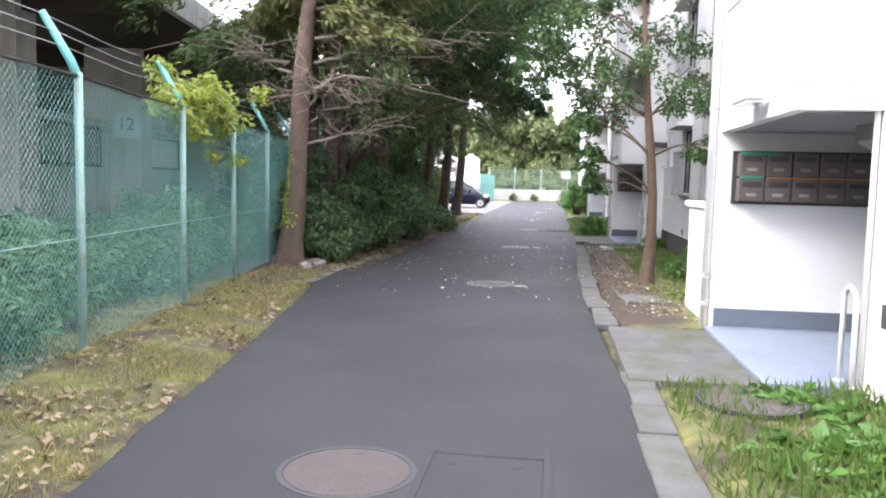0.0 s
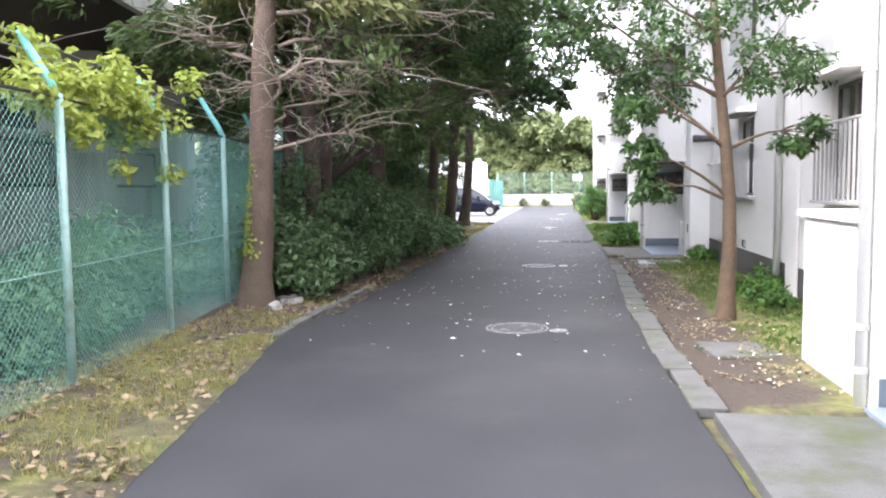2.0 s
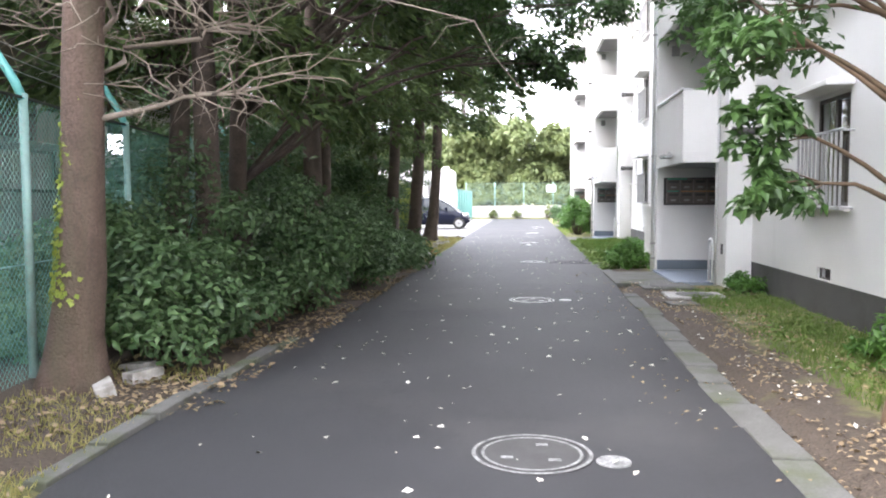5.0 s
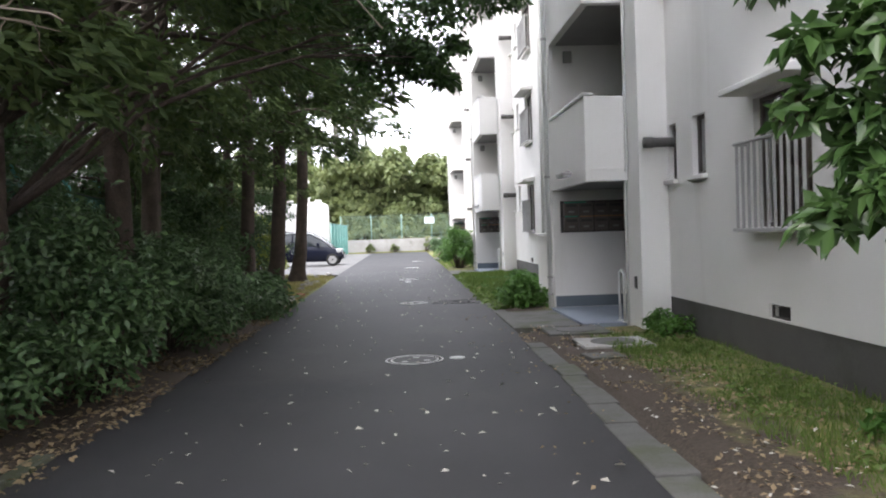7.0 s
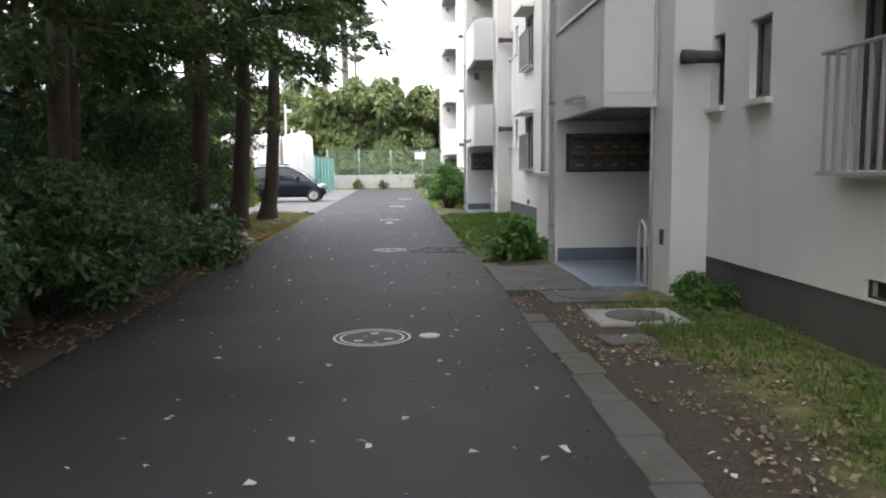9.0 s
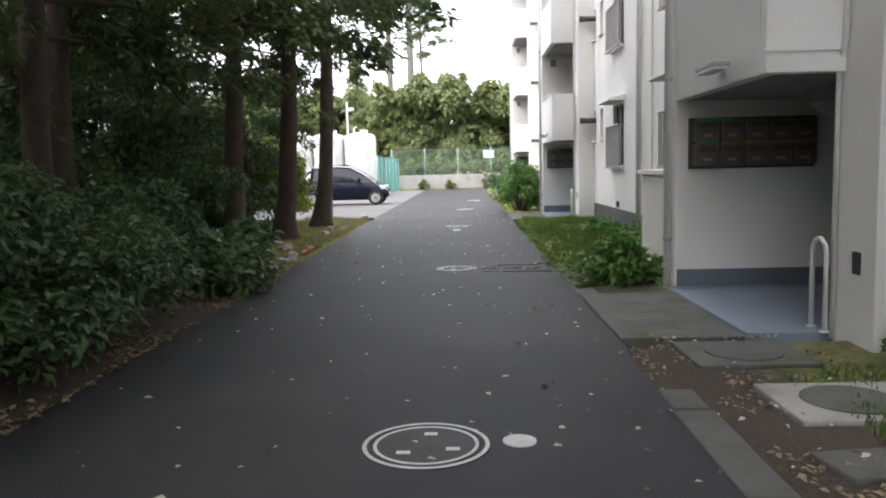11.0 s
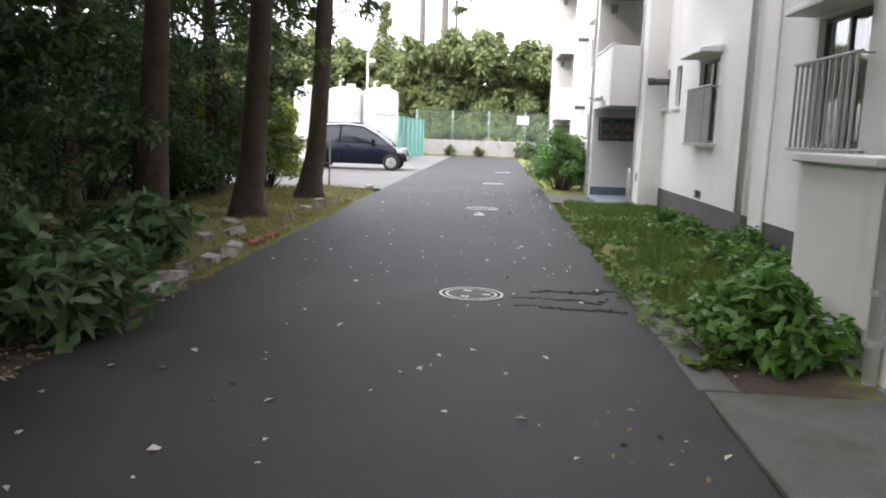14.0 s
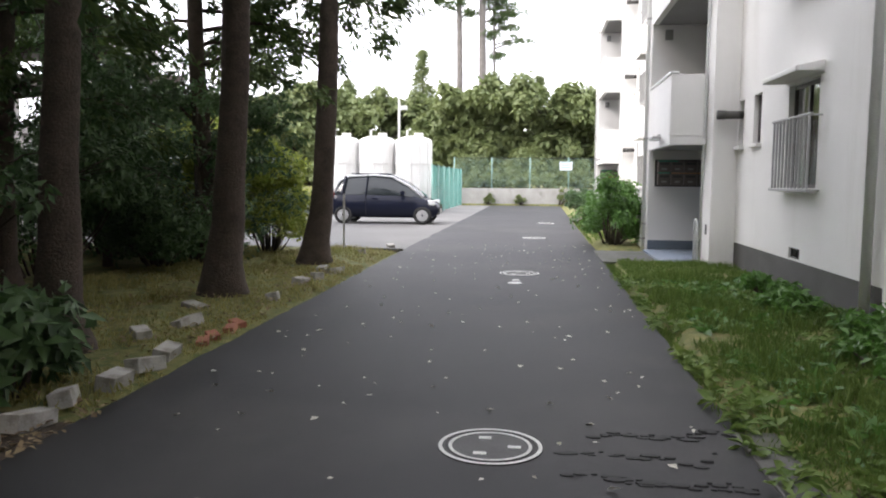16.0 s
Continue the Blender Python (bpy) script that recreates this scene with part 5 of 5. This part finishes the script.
plain_cover(-0.72, 5.45, 0.008, 0.36, "worn reddish round iron cover in the lane")
rc = thing("drain_cover", "rectangular iron cover set in a dark frame in the lane", "drain cover", (-0.02, 5.36, 0.008))
bm = box((-0.34, -0.46, -0.02), (0.34, -0.42, 0.006))
for q in (((-0.34, 0.44, -0.02), (0.34, 0.48, 0.006)), ((-0.34, -0.42, -0.02), (-0.30, 0.44, 0.006)), ((0.30, -0.42, -0.02), (0.34, 0.44, 0.006))):
    box(*q, bm=bm)
part("rim", bm, M_PATCH, rc)
part("lid", box((-0.295, -0.415, -0.02), (0.295, 0.435, 0.003), 0.003), M_ASPHALT, rc)
for x in (-0.18, 0.16):
    part("lifting_hole", disc(0.03, 0.0, 0.006, 14), M_PATCH, rc, at=(x, 0.3, 0.0))
plain_cover(1.68, 7.17, 0.045, 0.37, "rusty round iron cover among weeds")
for at, tone in (((1.65, 21.35, 0.0), M_CONC_DARK), ((1.84, 20.2, 0.0), M_CONC)):
    sc = thing("slab_cover", "weathered concrete slab with a round lid among fallen leaves", "concrete slab", at, "slab covers")
    part("slab", box((-0.42, -0.36, -0.05), (0.42, 0.36, 0.05), 0.015), tone, sc)
    part("lid", disc(0.27, 0.045, 0.058, 36), M_CONC_DARK if tone is M_CONC else M_PLINTH, sc)
for x, y, w, d, rz in ((1.5, 19.3, 0.22, 0.16, 12), (1.5, 11.9, 0.32, 0.3, 8)):
    ob = tagged(part("paving_slab", box((-w, -d, -0.05), (w, d, 0.045), 0.015), M_CONC_DARK), "loose weathered concrete slab in the soil", "concrete slab", "loose slabs")
    ob.matrix_basis = pose(x, y, 0.0, 1, 2, rz)

# crumbled trench patch across the lane
def crack(seed, x0, y0, length, n, rise, rough):
    rng = np.random.default_rng(seed)
    root = thing("crumbled_crack", "dark crumbled crack across the lane asphalt", "asphalt crack", (x0, y0, 0.007), "lane cracks")
    for i in range(n):
        f = i / (n - 1)
        x, y = length * f + rng.normal() * 0.02, 0.03 * math.sin(f * 9) + rise * f + rng.normal() * (0.012 + rough * f * f)
        bm = disc(0.012 + 0.035 * rng.random() ** 2, -0.008, 0.002 + 0.005 * rng.random(), 8)
        for v in bm.verts:
            v.co.x *= 1.3 + 0.8 * noise.noise((v.co.x * 30, i, 0))
            v.co.y *= 0.6 + 0.5 * noise.noise((v.co.y * 30, i, 3))
        part("asphalt_crumb", bm, M_PATCH, root, at=(x, y, 0.0))


crack(600, 0.1, 26.78, 0.8, 40, 0.18, 0.05)
crack(601, -0.1, 26.2, 0.9, 40, -0.08, 0.02)
crack(602, -0.1, 26.5, 0.8, 18, 0.02, 0.14)

# loose blocks and bricks along the western edge
rng = random.Random(7)
for i, (x, y, rz) in enumerate(((-3.16, 26.1, 10), (-3.8, 14.0, 35), (-3.72, 14.45, -25), (-3.9, 14.7, 70), (-3.12, 26.5, -8), (-3.2, 26.95, 25), (-3.12, 27.4, 4), (-3.14, 27.85, -12), (-3.17, 28.25, 7), (-3.75, 28.9, 40), (-3.6, 29.5, -20), (-3.9, 30.3, 60),
                                (-3.35, 31.2, 15), (-3.45, 32.6, -10), (-3.4, 33.2, 30), (-3.55, 34.0, 5), (-3.3, 33.8, -35), (-3.6, 36.9, 10), (-3.3, 38.2, 20), (-4.5, 27.4, 15))):
    ob = tagged(part("concrete_block", box((-0.07, -0.15, -0.06), (0.07, 0.15, 0.05), 0.01), M_BLOCK), "pale broken concrete block lying along the lane edge", "concrete block", "edge blocks")
    ob.matrix_basis = pose(x, y, 0.05, rng.uniform(-9, 9), rng.uniform(-14, 14), rz)
for x, y, rz in ((-3.1, 28.75, 20), (-3.12, 29.0, 35), (-3.1, 29.35, 10), (-3.14, 29.6, 50)):
    ob = tagged(part("brick", box((-0.05, -0.105, -0.03), (0.05, 0.105, 0.03), 0.006), M_BRICK), "broken red brick lying along the lane edge", "brick", "edge bricks")
    ob.matrix_basis = pose(x, y, 0.03, 3, -5, rz)


# ---- grass, weeds, fallen leaves ----
def scatter_blades(name, label, seed, n, area, length, width, material, spread=0.35, mask=None):
    rng = np.random.default_rng(seed)
    x0, x1, y0, y1 = area
    p = np.stack([rng.uniform(x0, x1, n), rng.uniform(y0, y1, n), np.zeros(n)], 1)
    keep = np.array([noise.noise((q[0] * 1.3, q[1] * 1.3, seed)) > -0.25 and (mask is None or mask(q[0], q[1])) for q in p])
    p = p[keep]
    p[:, 2] = [ground_height(q[0], q[1]) - 0.005 for q in p]
    ax = rng.normal(size=p.shape) * spread + np.array([0, 0, 1])
    nor = rng.normal(size=p.shape) * np.array([1, 1, 0.1])
    patch = np.array([0.6 + 0.9 * max(0, noise.noise((q[0] * 0.9, q[1] * 0.9, seed + 5)) + 0.4) for q in p])
    L = rng.uniform(length[0], length[1], len(p)) * patch
    me = leaf_mesh(name, p, nor, L, width, ax, 0.3, rng)
    tagged(put_mesh(name, me, material), label, "grass", kind="stuff")


def off_road_left(x, y):
    return x < road_left(y) + 0.03 * noise.noise((x * 5, y * 5, 1))


scatter_blades("grass", "bright green grass by the building wall", 700, 30000, (0.9, 2.97, 26.0, 36.1), (0.04, 0.13), 0.009, M_GRASS, 0.5)
scatter_blades("grass", "thin grass along the building wall", 701, 9000, (1.7, 2.97, 11.8, 21.0), (0.03, 0.10), 0.009, M_GRASS, 0.5)
scatter_blades("grass", "green weeds beside the entry slab", 702, 6000, (1.12, 4.0 - 1.05, 2.0, 7.6), (0.05, 0.16), 0.012, M_GRASS, 0.5)
scatter_blades("grass", "dry yellowing grass at the foot of the fence", 703, 36000, (-4.3, -1.8, 0.5, 14.8), (0.02, 0.09), 0.008, M_DRYGRASS, 0.9, off_road_left)
scatter_blades("grass", "yellowing grass under the cedars by the parking lot", 704, 26000, (-6.5, -2.9, 26.8, 37.7), (0.03, 0.10), 0.009, M_DRYGRASS, 0.8, off_road_left)
scatter_blades("grass", "grass beyond the entry", 705, 6000, (1.0, 2.97, 41.0, 50.0), (0.05, 0.16), 0.012, M_GRASS, 0.5)


def broad_weeds(seed, n, area, size, material, label):
    """Low rosettes of broad leaves."""
    rng = np.random.default_rng(seed)
    c = np.stack([rng.uniform(area[0], area[1], n), rng.uniform(area[2], area[3], n), np.full(n, 0.03)], 1)
    c = c[[noise.noise((q[0] * 1.1, q[1] * 1.1, seed)) > -0.1 for q in c]]
    p = np.repeat(c, 7, 0)
    ax = rng.normal(size=p.shape) * np.array([1, 1, 0.25]) + np.array([0, 0, 0.55])
    nor = np.array([0, 0, 1.0]) + rng.normal(size=p.shape) * 0.35
    L = rng.uniform(size[0], size[1], len(p))
    tagged(put_mesh("weeds", leaf_mesh("weeds", p + rng.normal(size=p.shape) * 0.02, nor, L, L * 0.5, ax, 0.2, rng), material), label, "weeds", kind="stuff")


broad_weeds(710, 1100, (0.9, 2.9, 24.6, 34.0), (0.05, 0.13), M_GRASS, "low broad-leaved weeds in the grass")
broad_weeds(713, 800, (1.3, 2.9, 25.6, 33.5), (0.07, 0.17), M_SHRUB_BRIGHT, "bright broad-leaved weeds in the grass")
broad_weeds(711, 200, (1.15, 2.9, 5.2, 7.4), (0.08, 0.2), M_SHRUB_BRIGHT, "broad-leaved weeds round the rusty cover")
broad_weeds(712, 420, (1.9, 2.92, 12.0, 21.0), (0.03, 0.09), M_GRASS, "broad-leaved weeds along the wall")


def litter(name, label, seed, n, area, size, material, height, mask=None, clump=True):
    rng = np.random.default_rng(seed)
    p = np.stack([rng.uniform(area[0], area[1], n), rng.uniform(area[2], area[3], n), np.zeros(n)], 1)
    p = p[[(not clump or noise.noise((q[0] * 1.4, q[1] * 1.4, seed)) > -0.12) and (mask is None or mask(q[0], q[1])) for q in p]]
    p[:, 2] = [height(q[0], q[1]) for q in p]
    nor = np.array([0, 0, 1.0]) + rng.normal(size=p.shape) * 0.28
    L = rng.uniform(size[0], size[1], len(p))
    tagged(put_mesh(name, leaf_mesh(name, p, nor, L, L * rng.uniform(0.45, 0.75, len(p)), None, 0.1, rng), material), label, "leaves", kind="stuff")


lane_z = lambda x, y: 0.016
litter("fallen_leaves", "pale fallen leaves scattered over the lane", 720, 400, (-2.7, 0.85, 11.5, 40), (0.03, 0.075), M_PETAL, lane_z, clump=False)
litter("fallen_leaves", "brown fallen leaves scattered over the lane edge", 721, 170, (0.2, 0.9, 10, 24), (0.025, 0.05), M_LITTER, lane_z)
litter("leaf_litter", "thick brown leaf litter beside the lane", 722, 4800, (0.82, 2.3, 10.4, 22.0), (0.022, 0.058), M_LITTER, lambda x, y: ground_height(x, y) + 0.022)
litter("leaf_litter", "pale leaves among the litter", 723, 500, (0.85, 2.2, 10.4, 26.0), (0.025, 0.055), M_PETAL, lambda x, y: ground_height(x, y) + 0.03)
litter("leaf_litter", "dry leaves along the fence foot", 724, 4500, (-4.3, -1.9, 2, 14.8), (0.03, 0.09), M_LITTER, lambda x, y: ground_height(x, y) + 0.03, off_road_left)
litter("leaf_litter", "brown leaf litter under the bushes", 725, 5000, (-4.2, -2.85, 13.5, 27), (0.03, 0.08), M_LITTER, lambda x, y: max(ground_height(x, y), 0.0) + 0.025)
litter("leaf_litter", "brown leaves in the grass under the cedars", 726, 1200, (-5.0, -3.0, 27, 38), (0.03, 0.08), M_LITTER, lambda x, y: ground_height(x, y) + 0.04)
